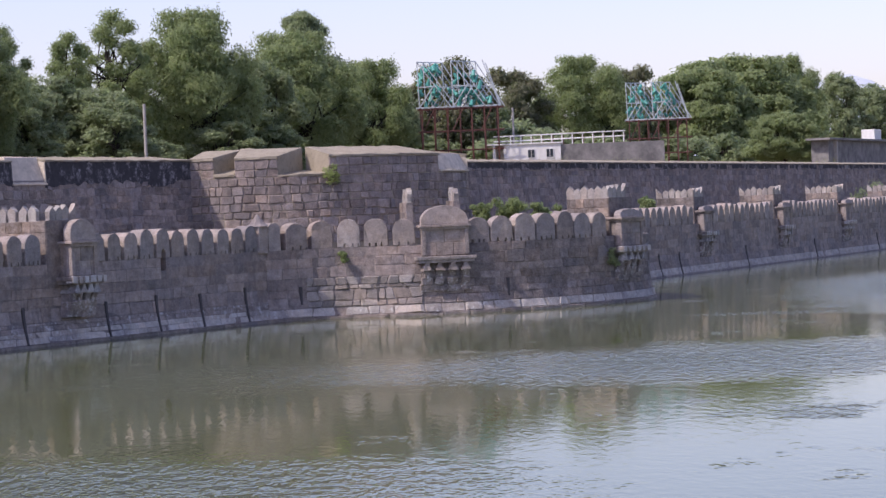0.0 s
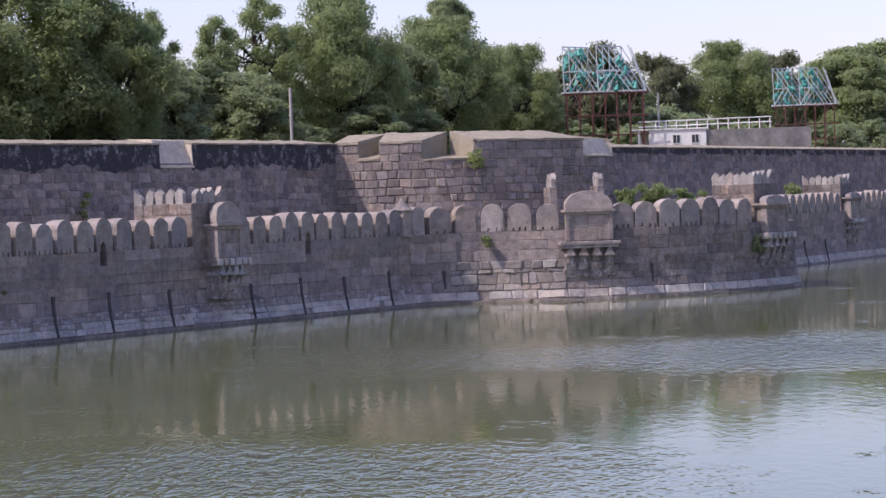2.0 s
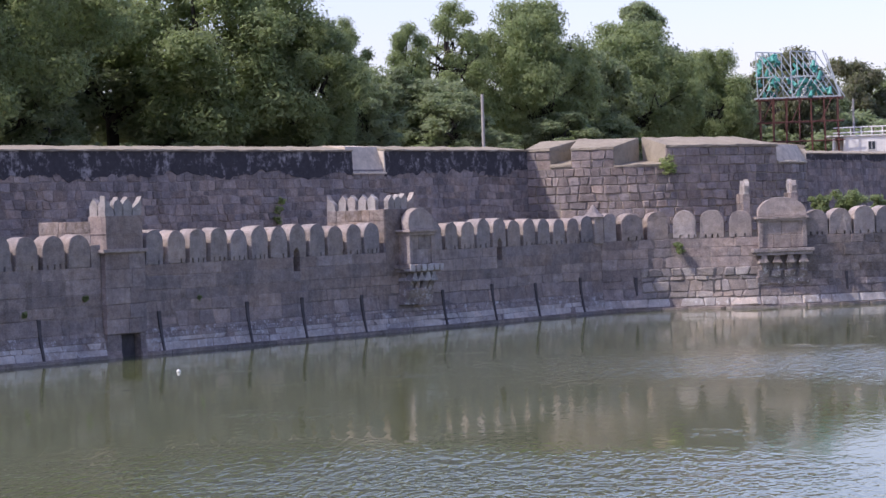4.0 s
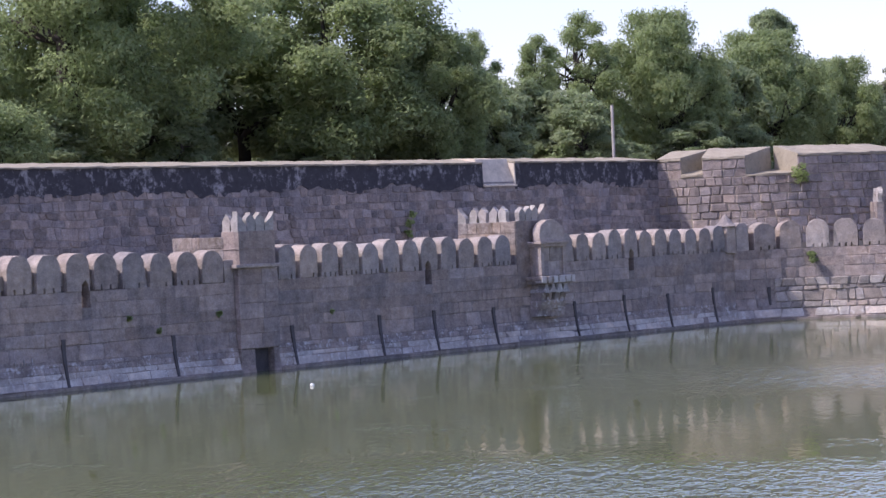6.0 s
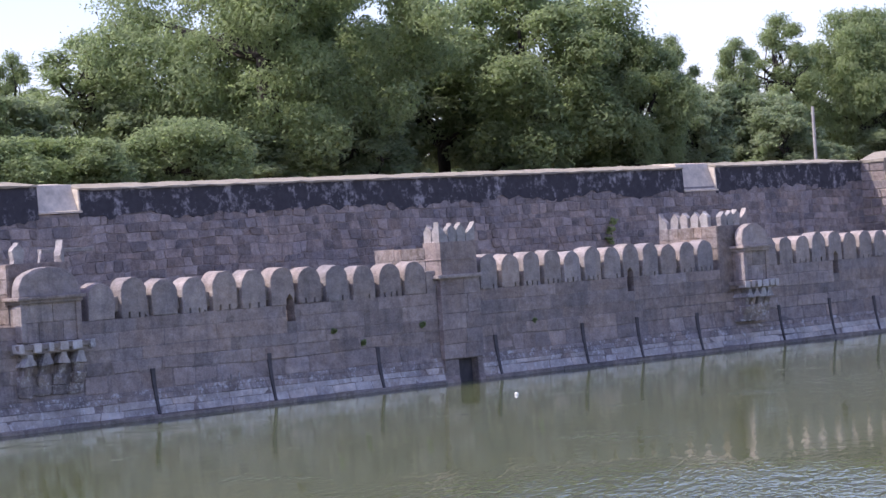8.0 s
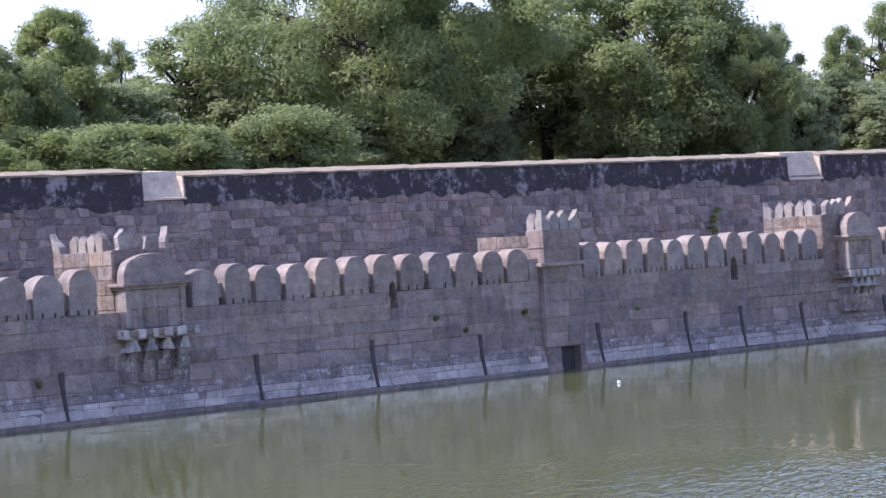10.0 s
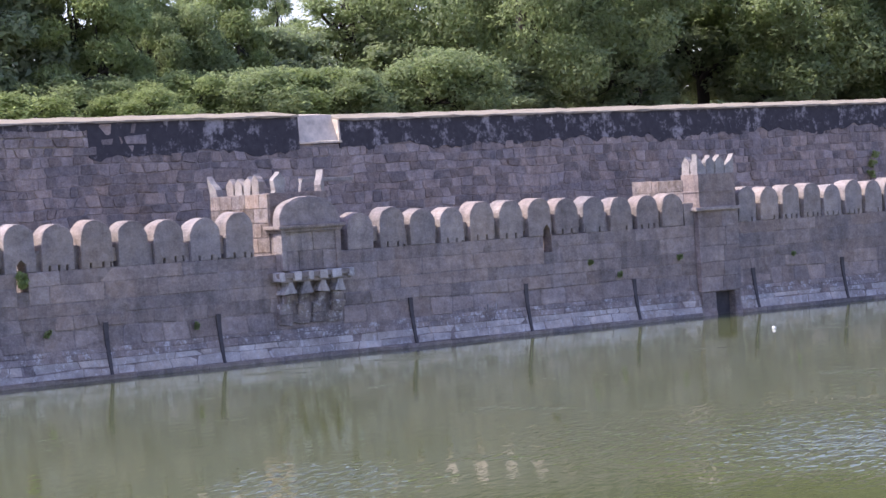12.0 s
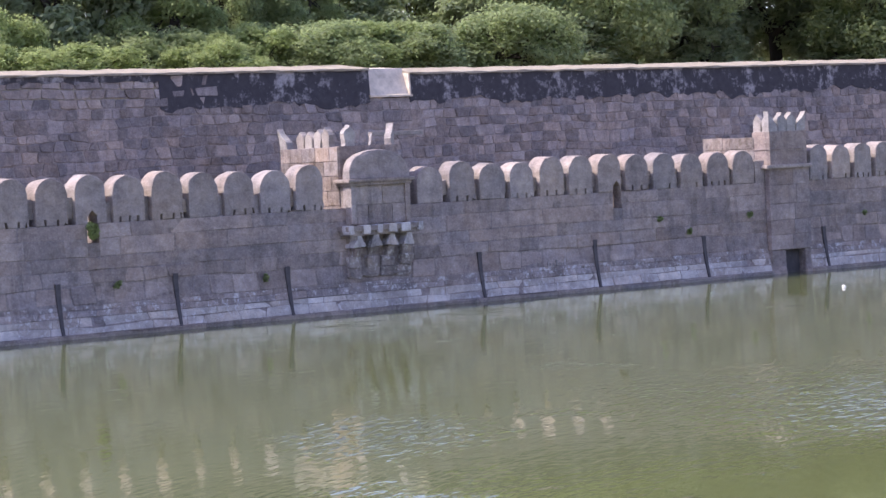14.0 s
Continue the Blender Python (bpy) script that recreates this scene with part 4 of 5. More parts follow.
def tree(seed, height, radius, mat, leaf=0.2, style="dense", low=0.05, lobes_in=34, per_area=55, density=0.9, spread=0.2, lobe=(0.22, 0.36), droop=0.2):
    """One tree at the origin: tapered trunk with limbs, and a crown of leafy lobes over a dome, with gaps between them."""
    rng = np.random.default_rng(seed)
    rnd = random.Random(seed)
    t = thing("tree", "", "tree", "trees behind the rampart")
    lobes = []
    for k in range(lobes_in):
        up = 1.0 - 1.75 * (k + 0.5) / lobes_in  # from the top downwards
        a = k * 2.39996 + rnd.uniform(-0.4, 0.4)
        q = rnd.uniform(0.66, 0.86) if k % 4 else rnd.uniform(0.15, 0.55)
        side = math.sqrt(max(0.0, 1 - up * up)) ** 0.8
        r = radius * rnd.uniform(*lobe)
        mid, half = height * (0.5 + low / 2), height * (0.5 - low / 2)
        z = mid + half * up * (0.74 + 0.22 * rnd.random())
        squash = rnd.uniform(0.7, 0.95)
        if style == "rain":
            z = height * (0.42 + 0.42 * max(0.0, up) + 0.16 * min(0.0, up)) + rnd.uniform(-0.4, 0.4)
            squash = rnd.uniform(0.34, 0.5)
        if style == "airy":
            q *= rnd.uniform(0.75, 1.15)
        z = min(max(z, low * height), height - r * squash * 0.9)
        lobes.append((radius * q * side * math.cos(a), radius * q * side * math.sin(a), z, r, squash))
    part("crown", leaf_mesh("crown", sprays(lobes, per_area, spread, leaf, rng, density, droop), mat), t)
    verts, faces = [], []
    fork = Vector((rnd.uniform(-0.4, 0.4), rnd.uniform(-0.4, 0.4), height * (0.58 if style == "airy" else 0.32)))
    limb(verts, faces, Vector((0, 0, -0.4)), fork, 0.14 + radius * 0.055, 0.10 + radius * 0.04, 0.15, 4, 8)
    part("trunk", fix(mesh_of("trunk", verts, faces, M_BARK, True)), t)
    for k in range(8):
        verts, faces = [], []
        end = Vector(lobes[(k * 5 + 1) % len(lobes)][:3])
        if end.z < fork.z:
            end.z = fork.z + 1.0
        limb(verts, faces, fork, end, 0.06 + radius * 0.028, 0.04, rnd.uniform(-0.6, 0.6))
        mid = fork.lerp(end, 0.55)
        for _ in range(3):
            tip = Vector(rnd.choice(lobes)[:3])
            tip = mid + (tip - mid) * min(1, 3.0 / max(0.1, (tip - mid).length))
            limb(verts, faces, mid, tip, 0.03 + radius * 0.010, 0.02, 0.15, 3, 5)
        part("limb", fix(mesh_of("limb", verts, faces, M_BARK, True)), t)
    t["size"] = (height, radius)
    return t


# kinds of tree, each built once at its own place and copied elsewhere
KINDS = {
    "broad": tree(31, 13.3, 10.0, M_LEAF, 0.21, "airy", 0.10, 84, 92, 0.76, 0.26, (0.10, 0.20), 0.5),
    "dense": tree(32, 11.8, 5.4, M_LEAF, 0.22, "dense", 0.04, 40, 138, 0.88, 0.24, (0.16, 0.34), 0.4),
    "dark": tree(33, 8.5, 3.0, M_LEAF_DARK, 0.25, "dense", 0.03, 24, 195, 0.88, 0.21, (0.22, 0.38)),
    "airy": tree(34, 11.0, 2.4, M_LEAF, 0.17, "airy", 0.22, 26, 420, 0.70, 0.20, (0.14, 0.30)),
    "bright": tree(35, 9.5, 2.8, M_LEAF_BRIGHT, 0.165, "dense", 0.03, 30, 620, 0.88, 0.20, (0.17, 0.32), 0.5),
    "far": tree(36, 20.0, 6.5, M_LEAF_DARK, 0.46, "dense", 0.05, 34, 42, 0.9, 0.3, (0.20, 0.34)),
    "rain": tree(37, 17.0, 10.0, M_LEAF, 0.50, "rain", 0.05, 64, 28, 0.92, 0.36, (0.16, 0.27)),
    "brown": tree(38, 13.0, 4.5, M_LEAF_BROWN, 0.32, "dense", 0.04, 30, 120, 0.88, 0.25, (0.20, 0.32)),
    "tuft": tree(42, 14.5, 1.7, M_LEAF_DARK, 0.22, "dense", 0.76, 14, 420, 0.9, 0.18, (0.30, 0.46), 0.5),
    "low": tree(39, 4.6, 2.6, M_LEAF, 0.165, "dense", 0.0, 20, 250, 0.88, 0.17, (0.26, 0.42), 0.3),
    "low_bright": tree(40, 4.6, 2.6, M_LEAF_BRIGHT, 0.165, "dense", 0.0, 20, 250, 0.88, 0.17, (0.26, 0.42), 0.3),
    "low_dark": tree(41, 4.6, 2.6, M_LEAF_DARK, 0.32, "dense", 0.0, 18, 66, 0.9, 0.15, (0.26, 0.42), 0.3),
}
LABELS = {
    "broad": "huge airy tree with dark limbs behind the rampart",
    "dense": "tall dense tree with lumpy mid-green crown",
    "dark": "dense dark-green tree behind the rampart",
    "airy": "thin airy tree with sky showing through",
    "bright": "leafy tree with light yellow-green crown",
    "far": "distant dark-green tree with uneven crown",
    "rain": "broad rain tree with layered umbrella crown",
    "brown": "distant tree with brownish dull foliage",
    "tuft": "tall slender tree with a small dark tufted crown",
    "low": "low bushy tree just behind the parapet",
    "low_bright": "low bushy tree with fresh light-green leaves",
    "low_dark": "low dark bushy undergrowth behind the trees",
}
# kind, x, y, height of the top, radius of the crown
TREES = [
    ("broad", 78.4, 92.0, 21.0, 10.4), ("airy", 70.8, 97.0, 16.7, 3.6), ("dense", 95.4, 90.0, 19.6, 6.7), ("dense", 84.5, 97.0, 20.5, 5.2), ("dense", 99.8, 86.5, 15.8, 3.4), ("dark", 93.5, 96.0, 17.8, 4.6),
    ("airy", 123.9, 104.0, 18.3, 1.8), ("dark", 116.4, 95.0, 14.4, 2.6), ("dark", 106.4, 88.0, 12.7, 2.0),
    ("bright", 60.0, 93.0, 16.7, 2.5), ("dark", 55.4, 90.0, 14.1, 2.1), ("airy", 73.6, 108.0, 17.0, 1.6), ("bright", 49.1, 86.0, 16.5, 2.8), ("dark", 44.9, 88.0, 17.5, 3.6),
    ("dense", 54.4, 89.0, 14.6, 3.0), ("bright", 42.6, 92.0, 17.5, 3.2), ("dense", 39.2, 90.0, 17.0, 3.6), ("dark", 65.0, 95.0, 13.6, 3.0), ("dark", 71.8, 94.0, 13.8, 3.4), ("dark", 61.5, 98.0, 13.2, 3.2),
    ("airy", 126.4, 97.0, 19.0, 2.5), ("airy", 120.3, 96.0, 17.2, 1.9), ("dark", 119.0, 93.0, 13.6, 3.0), ("dense", 133.7, 96.0, 19.4, 4.6),
    ("dense", 152.0, 100.0, 19.0, 5.4), ("tuft", 166.6, 108.0, 21.9, 1.7), ("dark", 146.0, 104.0, 18.0, 3.4), ("dense", 166.7, 102.0, 17.5, 3.8), ("dark", 167.9, 106.0, 18.4, 3.0),
    ("dark", 143.0, 97.0, 16.4, 3.2), ("dark", 176.0, 106.0, 16.0, 3.2),
    ("brown", 204.4, 116.0, 20.1, 4.9), ("brown", 235.4, 125.0, 20.8, 4.4), ("dense", 246.9, 122.0, 22.1, 6.4), ("brown", 274.2, 130.0, 22.6, 5.0), ("dark", 222.0, 122.0, 16.0, 4.5),
    ("rain", 328.2, 138.0, 28.4, 14.2), ("rain", 293.6, 128.0, 24.4, 9.0), ("dense", 383.6, 150.0, 29.0, 6.0), ("rain", 268.0, 106.0, 16.2, 4.8), ("rain", 276.0, 108.0, 14.0, 4.2),
    ("far", 433.7, 160.0, 28.3, 6.4), ("far", 480.8, 170.0, 28.0, 8.1), ("far", 519.3, 175.0, 29.3, 8.6), ("far", 360.0, 150.0, 24.0, 9.0), ("far", 310.0, 146.0, 20.0, 9.0),
]
USED = set()


def plant(kind, x, y, top, radius, turn):
    src = KINDS[kind]
    h, r = src["size"]
    m = pose(x, y, YARD, 0, 0, turn) @ Matrix.Diagonal((radius / r, radius / r, (top - YARD) / h, 1))
    if kind in USED:
        ob = copy_thing(src, m)
        ob.matrix_basis = m
    else:
        ob = src
        ob.matrix_basis = m
        USED.add(kind)
    ob["label"] = LABELS[kind]


rnd = random.Random(41)
for kind, x, y, top, radius in TREES:
    plant(kind, x, y, top, radius, rnd.uniform(0, 360))
for k in range(11):  # the thicket just behind the parapet
    plant(rnd.choice(("low", "low_bright")), 38.0 + k * 2.6 + rnd.uniform(-1.2, 1.2), 80.5 + rnd.uniform(0, 5), rnd.choice((9.8, 10.6, 11.4)), rnd.uniform(2.2, 3.2), rnd.uniform(0, 360))
for k in range(9):  # shaded saplings under the big trees
    plant("dark", 74.0 + k * 8.5 + rnd.uniform(-2, 2), 86.0 + rnd.uniform(0, 4) + k * 0.8, rnd.choice((10.6, 11.6, 12.6)), rnd.uniform(2.4, 3.4), rnd.uniform(0, 360))
for k in range(15):  # undergrowth farther in
    plant("low_dark", 46.0 + k * 12.0 + rnd.uniform(-2, 2), 108.0 + rnd.uniform(-3, 3) + k * 0.6, 13.0 + rnd.uniform(-1.0, 1.0), rnd.uniform(4.5, 6.0), rnd.uniform(0, 360))
for k in range(10):
    plant("low_dark", 200.0 + k * 12.0 + rnd.uniform(-2, 2), 106.0 + k * 1.6 + rnd.uniform(-1, 3), 12.0 + 0.14 * k + rnd.uniform(-0.6, 0.8), rnd.uniform(3.5, 5.0), rnd.uniform(0, 360))
for ob in [o for o in scene.objects if "size" in o]:
    del ob["size"]

# ---------------------------------------------------------------- the yard: poles, lamp frames, house
def post(name, x, y, z0, z1, r, mat, label):
    vs, fs = bar((0, 0, 0), (0, 0, z1 - z0), r, 10)
    ob = tagged(new(name, mesh_of(name, vs, fs, mat)), label, "pole")
    ob.matrix_basis = pose(x, y, z0)


post("concrete_pole", 102.3, 76.5, YARD, 11.3, 0.085, M_POLE, "pale concrete pole standing behind the rampart")
post("concrete_pole", 178.6, 95.0, YARD, 13.5, 0.09, M_POLE, "pale concrete pole beside the white house")


def lamp_frame(at, length, height, base_z, label):
    """A steel rack of teal floodlights on a red-oxide scaffold."""
    t = thing("lamp_rack", label, "lamp rack", "lamp racks in the yard", at=at)
    rnd = random.Random(int(length * 10))
    deck, top, d = base_z, base_z + height, 2.2
    for x in np.linspace(0.15, length - 0.2, 7):
        for y in (0.0, d):
            part("scaffold_leg", bars_mesh("scaffold_leg", [((x, y, YARD), (x + rnd.uniform(-0.1, 0.1), y, deck))], 0.055, M_RUST), t)
    cross = []
    for z in (deck - 0.12, deck - 2.0, deck - 3.6):
        for y in (0.0, d):
            cross.append(((-0.2, y, z), (length + 0.3, y, z)))
        for x in np.linspace(0.3, length - 0.3, 4):
            cross.append(((x, 0, z), (x, d, z)))
    for x in np.linspace(0.3, length - 1.6, 3):
        cross.append(((x, 0, deck - 2.0), (x + 0.9, 0, deck - 0.15)))
    for seg in cross:
        part("scaffold_rail", bars_mesh("scaffold_rail", [seg], 0.045, M_RUST), t)
    steel = [((-0.3, 0, deck), (length, 0, deck)), ((-0.3, d, deck), (length, d, deck))]
    run = length * 0.46
    for bay in range(2):
        x0 = bay * length * 0.42
        for k in range(5):  # leaning frames, one behind the other
            x, y = x0 + run * 0.17 * k, d * k / 4
            steel.append(((x, y, deck), (x - 0.1, y, top)))
            steel.append(((x - 0.1, y, top), (x + run * 0.85 - 0.1 * k, y, deck)))
            steel.append(((x, y, deck + height * 0.45), (x + run * 0.46, y, deck + height * 0.45)))
            steel.append(((x, y, deck), (x + run * 0.42, y, deck + height * 0.5)))
            if k < 4:
                nx, ny = x0 + run * 0.17 * (k + 1), d * (k + 1) / 4
                for f in (0.45, 1.0):
                    steel.append(((x - 0.1 * f, y, deck + height * f), (nx - 0.1 * f, ny, deck + height * f)))
    steel.append(((length * 0.80, 0.5, top), (length, 0.5, deck)))
    steel.append(((length * 0.84, 1.2, top - 0.2), (length + 0.1, 1.2, deck)))
    for seg in steel:
        part("truss_bar", bars_mesh("truss_bar", [seg], 0.048, M_STEEL), t, "galvanised steel bar")
    for bay in range(2):
        for k in range(34):
            f = rnd.random()
            x = bay * length * 0.42 + rnd.uniform(0.05, run * (1.05 - 0.55 * f))
            z = deck + height * (0.06 + 0.86 * f)
            bm = bmesh.new()
            bmesh.ops.create_cone(bm, cap_ends=True, segments=10, radius1=0.19, radius2=0.10, depth=rnd.uniform(0.45, 0.8))
            bmesh.ops.rotate(bm, cent=(0, 0, 0), matrix=Matrix.Rotation(rnd.uniform(-0.9, 1.3), 3, "X") @ Matrix.Rotation(rnd.uniform(-0.7, 0.7), 3, "Y"), verts=bm.verts)
            bmesh.ops.translate(bm, vec=(x, rnd.uniform(0.1, d), z), verts=bm.verts)
            part("floodlight", to_mesh("floodlight", bm, M_TEAL), t, "teal floodlight body")
    return t


lamp_frame(pose(171.6, 100.0, 0, 0, 0, -60), 6.7, 3.8, 13.65, "teal floodlights in a steel truss on red scaffold")
lamp_frame(pose(228.8, 108.0, 0, 0, 0, -64), 6.4, 3.9, 13.85, "teal floodlights in a steel truss on rusty scaffold")


def white_house(at):
    h = thing("house", "low whitewashed house with railed flat roof", "house", at=at)
    part("wall", to_mesh("wall", box(1.0, 5.75, 0, 3.0, 0, 3.0, 0.02), M_WHITE), h, "whitewashed wall")
    part("porch_wall", to_mesh("porch_wall", box(0.1, 1.0, 1.6, 3.0, 0, 3.0, 0.02), M_WHITE), h)
    part("roof", to_mesh("roof", box(-0.4, 5.85, -0.12, 3.1, 3.004, 3.12, 0.02), M_WHITE), h)
    part("porch_pier", to_mesh("porch_pier", box(0.1, 0.3, 0, 0.25, 0, 3.0, 0.02), M_WHITE), h)
    for x in (3.0, 4.55):
        w = part("window", to_mesh("window", box(x - 0.06, x + 0.62, -0.04, 0.1, 1.82, 2.62), M_WHITE), h)
        part("pane", to_mesh("pane", box(x, x + 0.25, -0.06, 0.08, 1.9, 2.55), M_GLASS), w)
        part("pane", to_mesh("pane", box(x + 0.30, x + 0.55, -0.06, 0.08, 1.9, 2.55), M_GLASS), w)
    part("yard_wall", to_mesh("yard_wall", box(5.76, 14.4, 0.15, 0.4, 0, 2.9, 0.02), M_CONCRETE), h, "grey concrete yard wall")
    for y, z in ((0.4, 3.75), (1.8, 3.78), (2.7, 3.80), (0.4, 3.32), (2.7, 3.40)):
        part("roof_rail", bars_mesh("roof_rail", [((0.2, y, z), (11.2, y, z + 0.1))], 0.045, M_WHITE), h)
    for k in range(12):
        x = 1.6 + k * 0.86
        part("rail_post", bars_mesh("rail_post", [((x, 0.4, 2.85), (x, 0.4, 3.75))], 0.05, M_WHITE), h)
        part("rail_post", bars_mesh("rail_post", [((x + 0.2, 2.7, 2.85), (x + 0.2, 2.7, 3.75))], 0.04, M_RUST), h)
    return h


white_house(pose(175.4, 95.4, YARD, 0, 0, -61))


def grey_block(at):
    h = thing("building", "low grey building with flat roof ledge", "building", at=at)
    part("wall", to_mesh("wall", box(1, 40, 0, 2, 0, 4.0, 0.02), M_CONCRETE), h)
    part("roof", to_mesh("roof", box(0, 41, -0.5, 2.3, 4.0, 4.25, 0.02), M_CONCRETE), h)
    part("column", to_mesh("column", box(3, 3.4, -0.4, 0, 0, 4.0, 0.02), M_POLE), h)
    part("roof_tank", to_mesh("roof_tank", box(21, 24, 0.2, 1.8, 4.25, 5.5, 0.05), M_WHITE), h, "white roof tank")


grey_block(pose(253.5, 95.4, YARD, 0, 0, 4))

# far hill, its haze painted as a pale blue colour
rnd = random.Random(8)
verts, faces, n = [], [], 40
for k in range(n + 1):
    u = k / n
    a = radians(14 + 22 * u)
    top = 45 + 88 * math.exp(-((u - 0.29) / 0.11) ** 2) + 5 * math.sin(u * 31) + rnd.uniform(-4, 4)
    for d, z in ((2300, -1), (2600, top), (3100, -1)):
        verts.append((d * math.cos(a), d * math.sin(a), z))
for k in range(n):
    faces += [(3 * k, 3 * k + 3, 3 * k + 4, 3 * k + 1), (3 * k + 1, 3 * k + 4, 3 * k + 5, 3 * k + 2)]
tagged(new("backdrop", mesh_of("backdrop", verts, faces, M_HILL, True)), "pale hazy hill on the horizon", "hill", kind="structure")


# ---------------------------------------------------------------- weeds on the walls
def weed(x, y, z, size, seed, mat, label, per=60):
    rng = np.random.default_rng(seed)
    rnd = random.Random(seed)
    cs = [(rnd.uniform(-1, 1) * size * 0.6, rnd.uniform(-0.15, 0.15), rnd.uniform(-0.4, 1.0) * size) for _ in range(10)]
    ob = tagged(new("shrub", leaf_mesh("shrub", leaves(cs, [size * 0.4] * len(cs), per, 0.14, rng), mat)), label, "shrub", "shrubs on the walls")
    ob.matrix_basis = pose(x, y, z)


def bush(x, y, z, size, seed, mat, label):
    """A shrub on the terrace: thin stems from the ground and leaf clumps."""
    rng = np.random.default_rng(seed)
    rnd = random.Random(seed)
    t = thing("bush", label, "shrub", "shrubs on the terrace", at=pose(x, y, BERM))
    cs = [(rnd.uniform(-1, 1) * size * 0.8, rnd.uniform(-1, 1) * size * 0.8, z - BERM + rnd.uniform(-1.4, 0.8) * size * 0.7) for _ in range(22)]
    part("leaves", leaf_mesh("leaves", leaves(cs, [size * 0.36] * len(cs), 110, 0.2, rng), mat), t)
    for k in range(6):
        part("stem", bars_mesh("stem", [((0, 0, -0.1), cs[k * 3])], 0.025, M_BARK), t)


# ---------------------------------------------------------------- shrubs
weed(104.0, 66.0, 7.0, 0.55, 1, M_LEAF_BRIGHT, "bright green shrub rooted in the bastion wall")
for k in range(3):
    weed(80.55 + 0.1 * k, 71.9, 4.9 + 0.42 * k, 0.22, 2 + k, M_LEAF_BRIGHT, "thin green creeper on the rampart wall", 12)
for k, (x, y, z, r) in enumerate(((112.0, 61.8, 5.0, 0.5), (115.5, 61.5, 4.9, 0.95), (118.0, 60.9, 4.75, 0.7), (152.0, 70.5, 5.0, 0.6), (222.0, 79.0, 5.2, 1.8))):
    bush(x, y, z, r, 10 + k, M_LEAF if k < 4 else M_LEAF_DARK, "leafy green shrub on the terrace")
weed(34.14, FACE - 0.04, 3.12, 0.26, 30, M_LEAF_BRIGHT, "fresh green weed growing in a loophole")
for k, (x, z) in enumerate(((56.9, 2.35), (58.3, 1.8), (61.3, 2.25), (40.2, 1.35), (34.9, 1.5), (67.4, 2.0))):
    weed(x, FACE - 0.03 - foot(z), z, 0.09, 60 + k, M_LEAF, "tiny weed rooted in a wall joint", 24)
weed(109.6, 52.9, 2.2, 0.5, 31, M_LEAF_DARK, "dark green shrub rooted in the bastion foot")
weed(98.4, 62.0, 2.9, 0.3, 32, M_LEAF, "small green weed in a wall gap")

# dry grass along the top of the far rampart
grass = []
rnd = random.Random(77)
for k in range(2600):
    s = rnd.uniform(0, 120)
    f = UPPER_FAR.spot(s, -1.9 - rnd.uniform(0, 1.5), 8.3)
    h, w, q = rnd.uniform(0.15, 0.5) * (0.4 + noise.noise(Vector((s * 0.3, 0, 0))) ** 2 * 6), 0.03, rnd.uniform(-0.2, 0.2)
    grass += [f @ Vector((-w, 0, -0.1)), f @ Vector((w, 0, -0.1)), f @ Vector((q, 0, h))]
tagged(new("dry_grass", leaf_mesh("dry_grass", np.array([tuple(v) for v in grass]), M_GRASS)), "tufts of dry grass on the far rampart top", "grass", kind="stuff")

marks = thing("chalk_mark", "faint white chalk scribble on the wall foot", "mark", at=LOWER.spot(52.1 - 18, foot(1.05), 1.05))
for x, tall in ((-0.42, 0.16), (-0.30, 0.09), (-0.17, 0.10), (-0.04, 0.20), (0.10, 0.12), (0.22, 0.10), (0.33, 0.24)):
    part("stroke", to_mesh("stroke", box(x - 0.018, x + 0.018, -0.05, 0.0, -0.05, -0.05 + tall), M_LIMED), marks)
part("stroke", to_mesh("stroke", box(-0.44, -0.05, -0.05, 0.0, -0.10, -0.065), M_LIMED), marks)

scrap = bmesh.new()
bmesh.ops.create_icosphere(scrap, subdivisions=2, radius=0.075)
for v in scrap.verts:
    v.co *= 1 + 0.3 * noise.noise(v.co * 9)
tagged(new("floating_scrap", to_mesh("floating_scrap", scrap, M_WHITE)), "small white scrap floating on the moat", "litter").matrix_basis = pose(57.3, 55.8, 0.03)

# ---------------------------------------------------------------- the stones of the walls
LONG = (0.7, 1.0, 1.2, 1.6, 2.0)
masonry(wall_lower, LOWER, 0, LOWER.length, 2.02, SILL, 0.47, 1.9, M_LOWER, M_LOWER_J, foot, 21, lambda s: s > 12, 0.04, 0.02, 0.025, 0.014, holes=HOLES, bond=LONG, gap=0.03)
masonry(wall_lower, LOWER, 0, LOWER.length, 0.98, 2.02, 0.50, 1.05, M_LOWER, M_LOWER_J, foot, 20, lambda s: s > 12, 0.12, 0.05, 0.08, 0.020, holes=HOLES, gap=0.035)
masonry(wall_lower, LOWER, 0, LOWER.length, 0.62, 0.98, 0.18, 0.75, M_FOOT, M_FOOT, foot, 22, lambda s: s > 12, 0.06, 0.04, 0.10, 0.02, holes=HOLES)
masonry(wall_lower, LOWER, 0, LOWER.length, 0.13, 0.62, 0.25, 1.0, M_SLOPE, M_SLOPE, foot, 23, lambda s: s > 12, 0.10, 0.05, 0.05, 0.014, "plinth_stone", holes=HOLES)
masonry(wall_lower, LOWER, 0, LOWER.length, -0.12, 0.13, 0.6, 2.2, M_LIP, M_LIP, lambda z: foot(0) + 0.05, 63, lambda s: s > 12, 0.0, 0.02, 0.10, 0.035, "footing_stone", holes=HOLES)
masonry(wall_bastion, LOWER_BASTION, 0, LB(760), 2.0, SILL, 0.48, 1.05, M_LOWER, M_LOWER_J, foot, 24, every, 0.05, 0.03, 0.04, 0.018, gap=0.03)
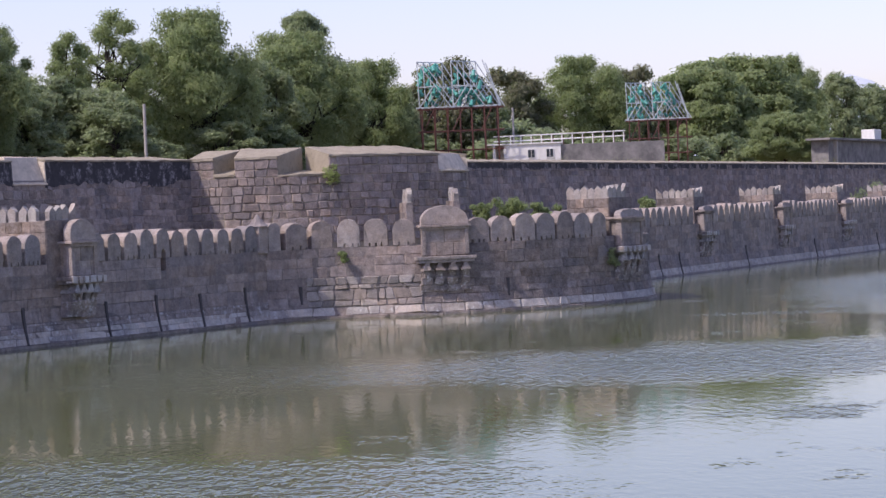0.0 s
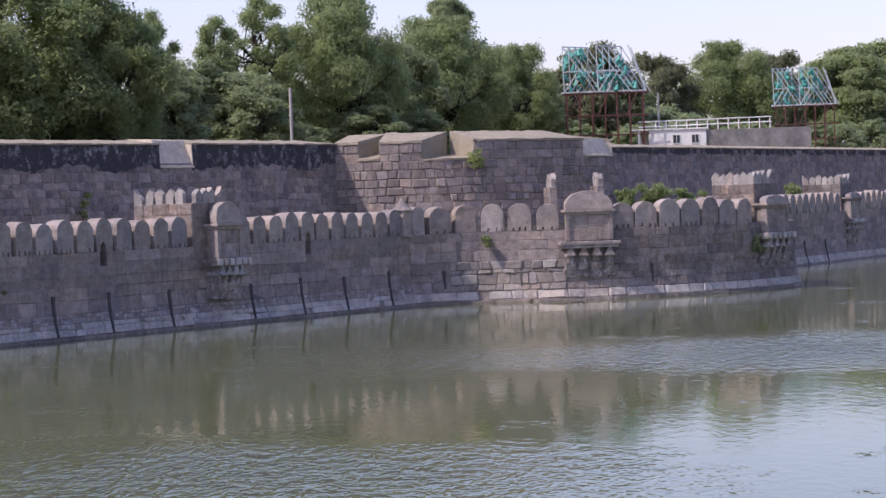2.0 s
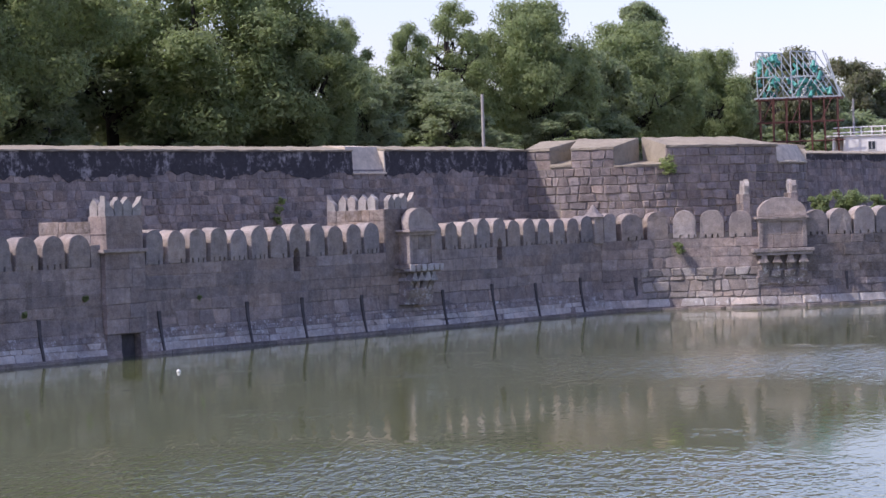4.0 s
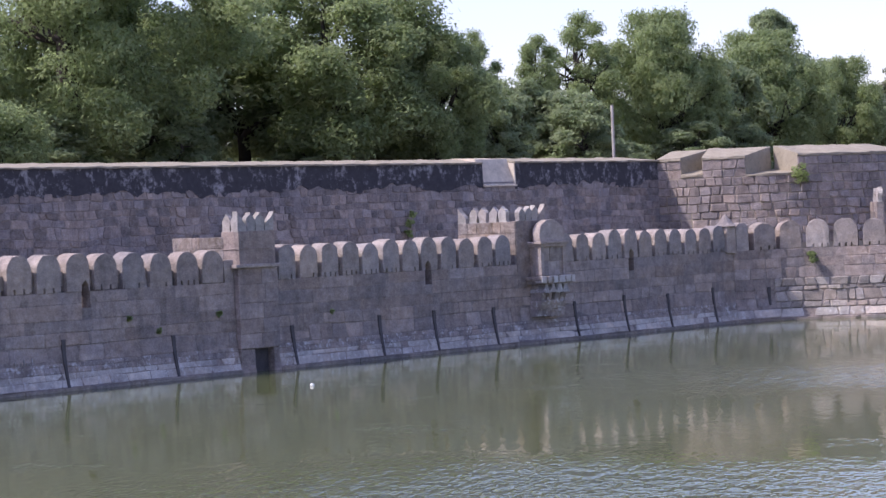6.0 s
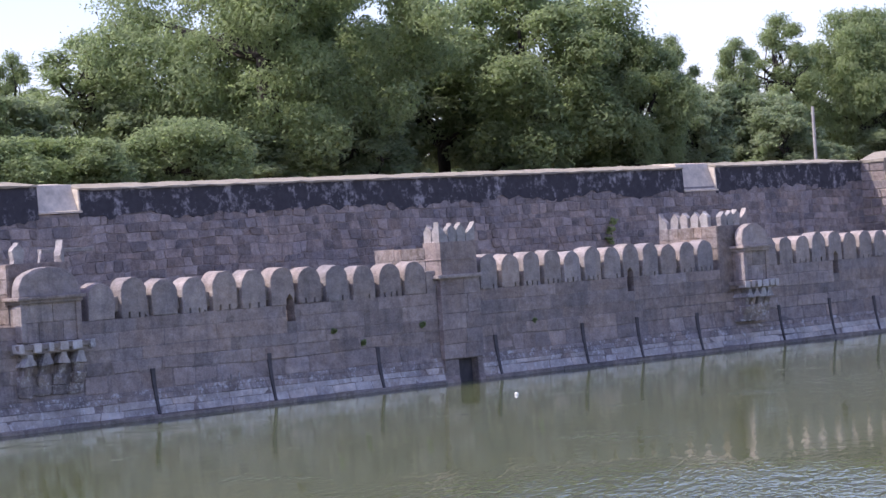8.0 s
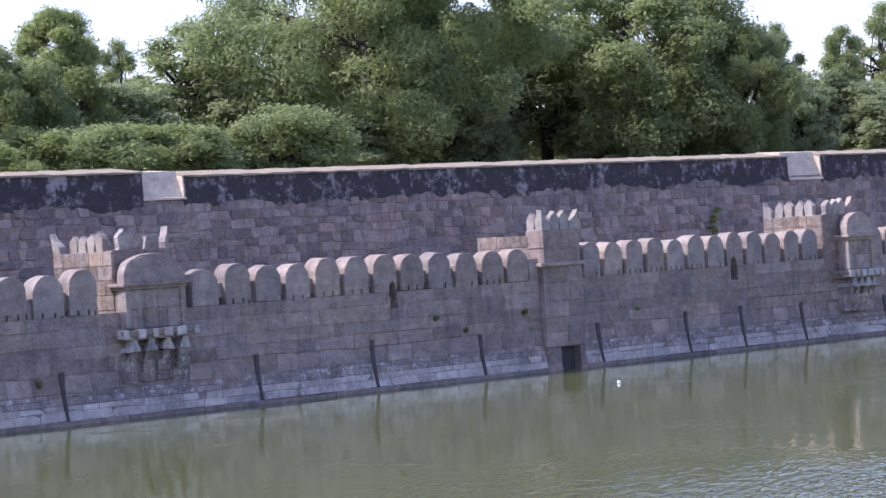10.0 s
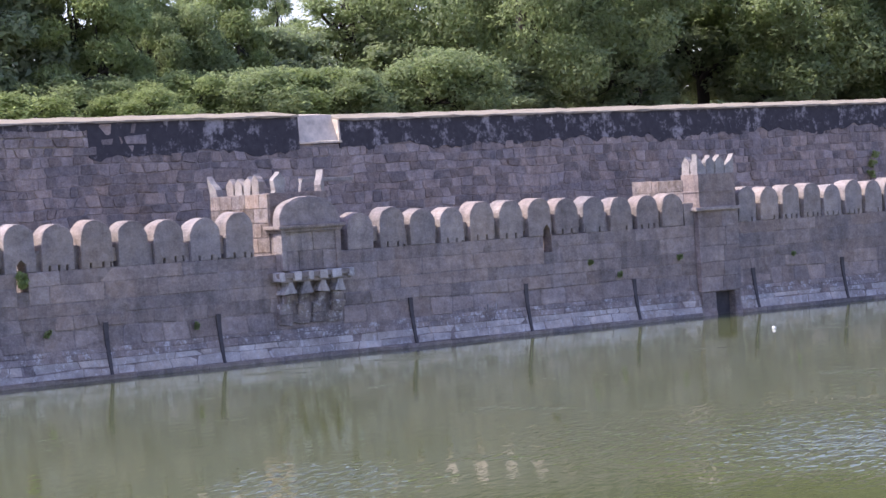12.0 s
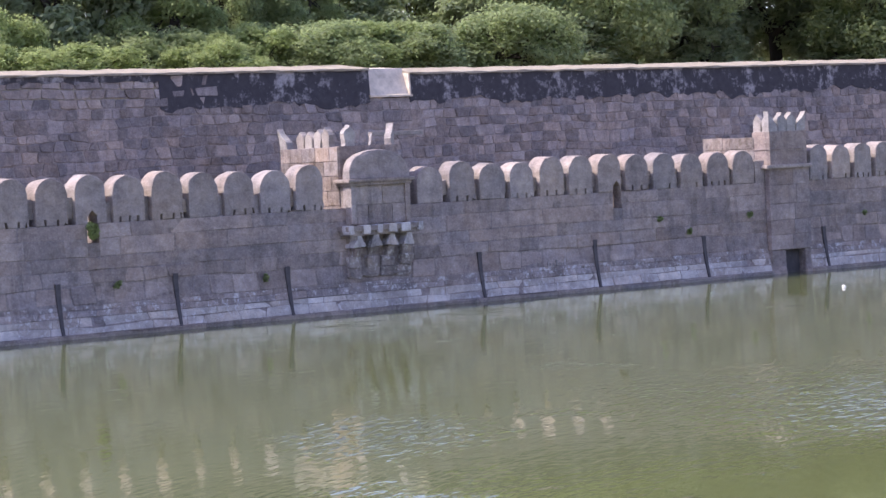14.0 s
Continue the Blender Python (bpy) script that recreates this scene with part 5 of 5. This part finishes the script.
masonry(wall_bastion, LOWER_BASTION, LB(760), LOWER_BASTION.length, 2.0, SILL, 0.48, 0.95, M_BROWN, M_BROWN, foot, 57, lambda s: s < 26, 0.06, 0.03, 0.05, 0.025, gap=0.03)
masonry(wall_bastion, LOWER_BASTION, 0, LB(540), 0.55, 2.0, 0.45, 1.0, M_LOWER, M_LOWER_J, foot, 54, every, 0.06, 0.04, 0.06, 0.02)
# the sunlit stretch of the bastion, lightened by its stone colour
masonry(wall_bastion, LOWER_BASTION, LB(540), LB(748), 0.55, 2.0, 0.36, 0.62, M_SUNLIT, M_LOWER_J, foot, 55, every, 0.11, 0.08, 0.14, 0.06)
masonry(wall_bastion, LOWER_BASTION, LB(748), LOWER_BASTION.length, 0.55, 2.0, 0.40, 0.8, M_BROWN, M_BROWN, foot, 56, lambda s: s < 26, 0.07, 0.05, 0.08, 0.03)
masonry(wall_bastion, LOWER_BASTION, 0, LOWER_BASTION.length, 0.13, 0.55, 0.42, 0.9, M_SLOPE, M_SLOPE, foot, 25, lambda s: s < 26, 0.0, 0.06, 0.12, 0.05, "plinth_stone")
masonry(wall_bastion, LOWER_BASTION, 0, LOWER_BASTION.length, -0.12, 0.13, 0.6, 1.6, M_LIP, M_LIP, lambda z: foot(0) + 0.05, 65, lambda s: s < 26, 0.0, 0.02, 0.10, 0.035, "footing_stone")
masonry(wall_far, LOWER_FAR, 0, LOWER_FAR.length, 0.55, SILL, 0.5, 1.3, M_LOWER, M_LOWER_J, foot, 26, none)
masonry(wall_far, LOWER_FAR, 0, LOWER_FAR.length, 0.07, 0.55, 0.6, 1.6, M_SLOPE, M_SLOPE, foot, 27, none, 0.03, name="plinth_stone")
masonry(wall_upper, UPPER, 0, UPPER.length, 3.6, 7.1, 0.35, 0.52, M_UPPER, M_UPPER_J, lean, 28, lambda s: 18 < s < 62, 0.14, 0.07, 0.16, 0.030, gap=0.022)
masonry(bastion_upper, UPPER_BASTION, 0, UPPER_BASTION.length, 3.6, 7.1, 0.42, 0.56, M_BASTION, M_BASTION, lean, 29, lambda s: s < 20, 0.09, 0.05, 0.10, 0.055, gap=0.02)
for a, b in ((cheeks[0][0], cheeks[0][1]), (cheeks[2][0], cheeks[2][1]), (cheeks[4][0], cheeks[4][1]), (cheeks[6][0], cheeks[6][1])):
    masonry(bastion_upper, UPPER_BASTION, a, b, 7.1, 8.02, 0.42, 0.66, M_BASTION, M_BASTION, lean, 30 + int(a), lambda s: s < 20, 0.06, 0.05, 0.10, 0.05, gap=0.03)
masonry(upper_far, UPPER_FAR, 0, UPPER_FAR.length, 3.6, 8.1, 0.45, 0.9, M_FAR, M_FAR, lean, 39, none, 0.08, 0.05, 0.10, 0.03)
masonry(wall_upper, UPPER, 0, 27.6, 7.1, 8.2, 0.36, 0.6, M_UPPER, M_UPPER_J, lean, 44, none, 0.12, 0.07, 0.14, 0.035, gap=0.03)
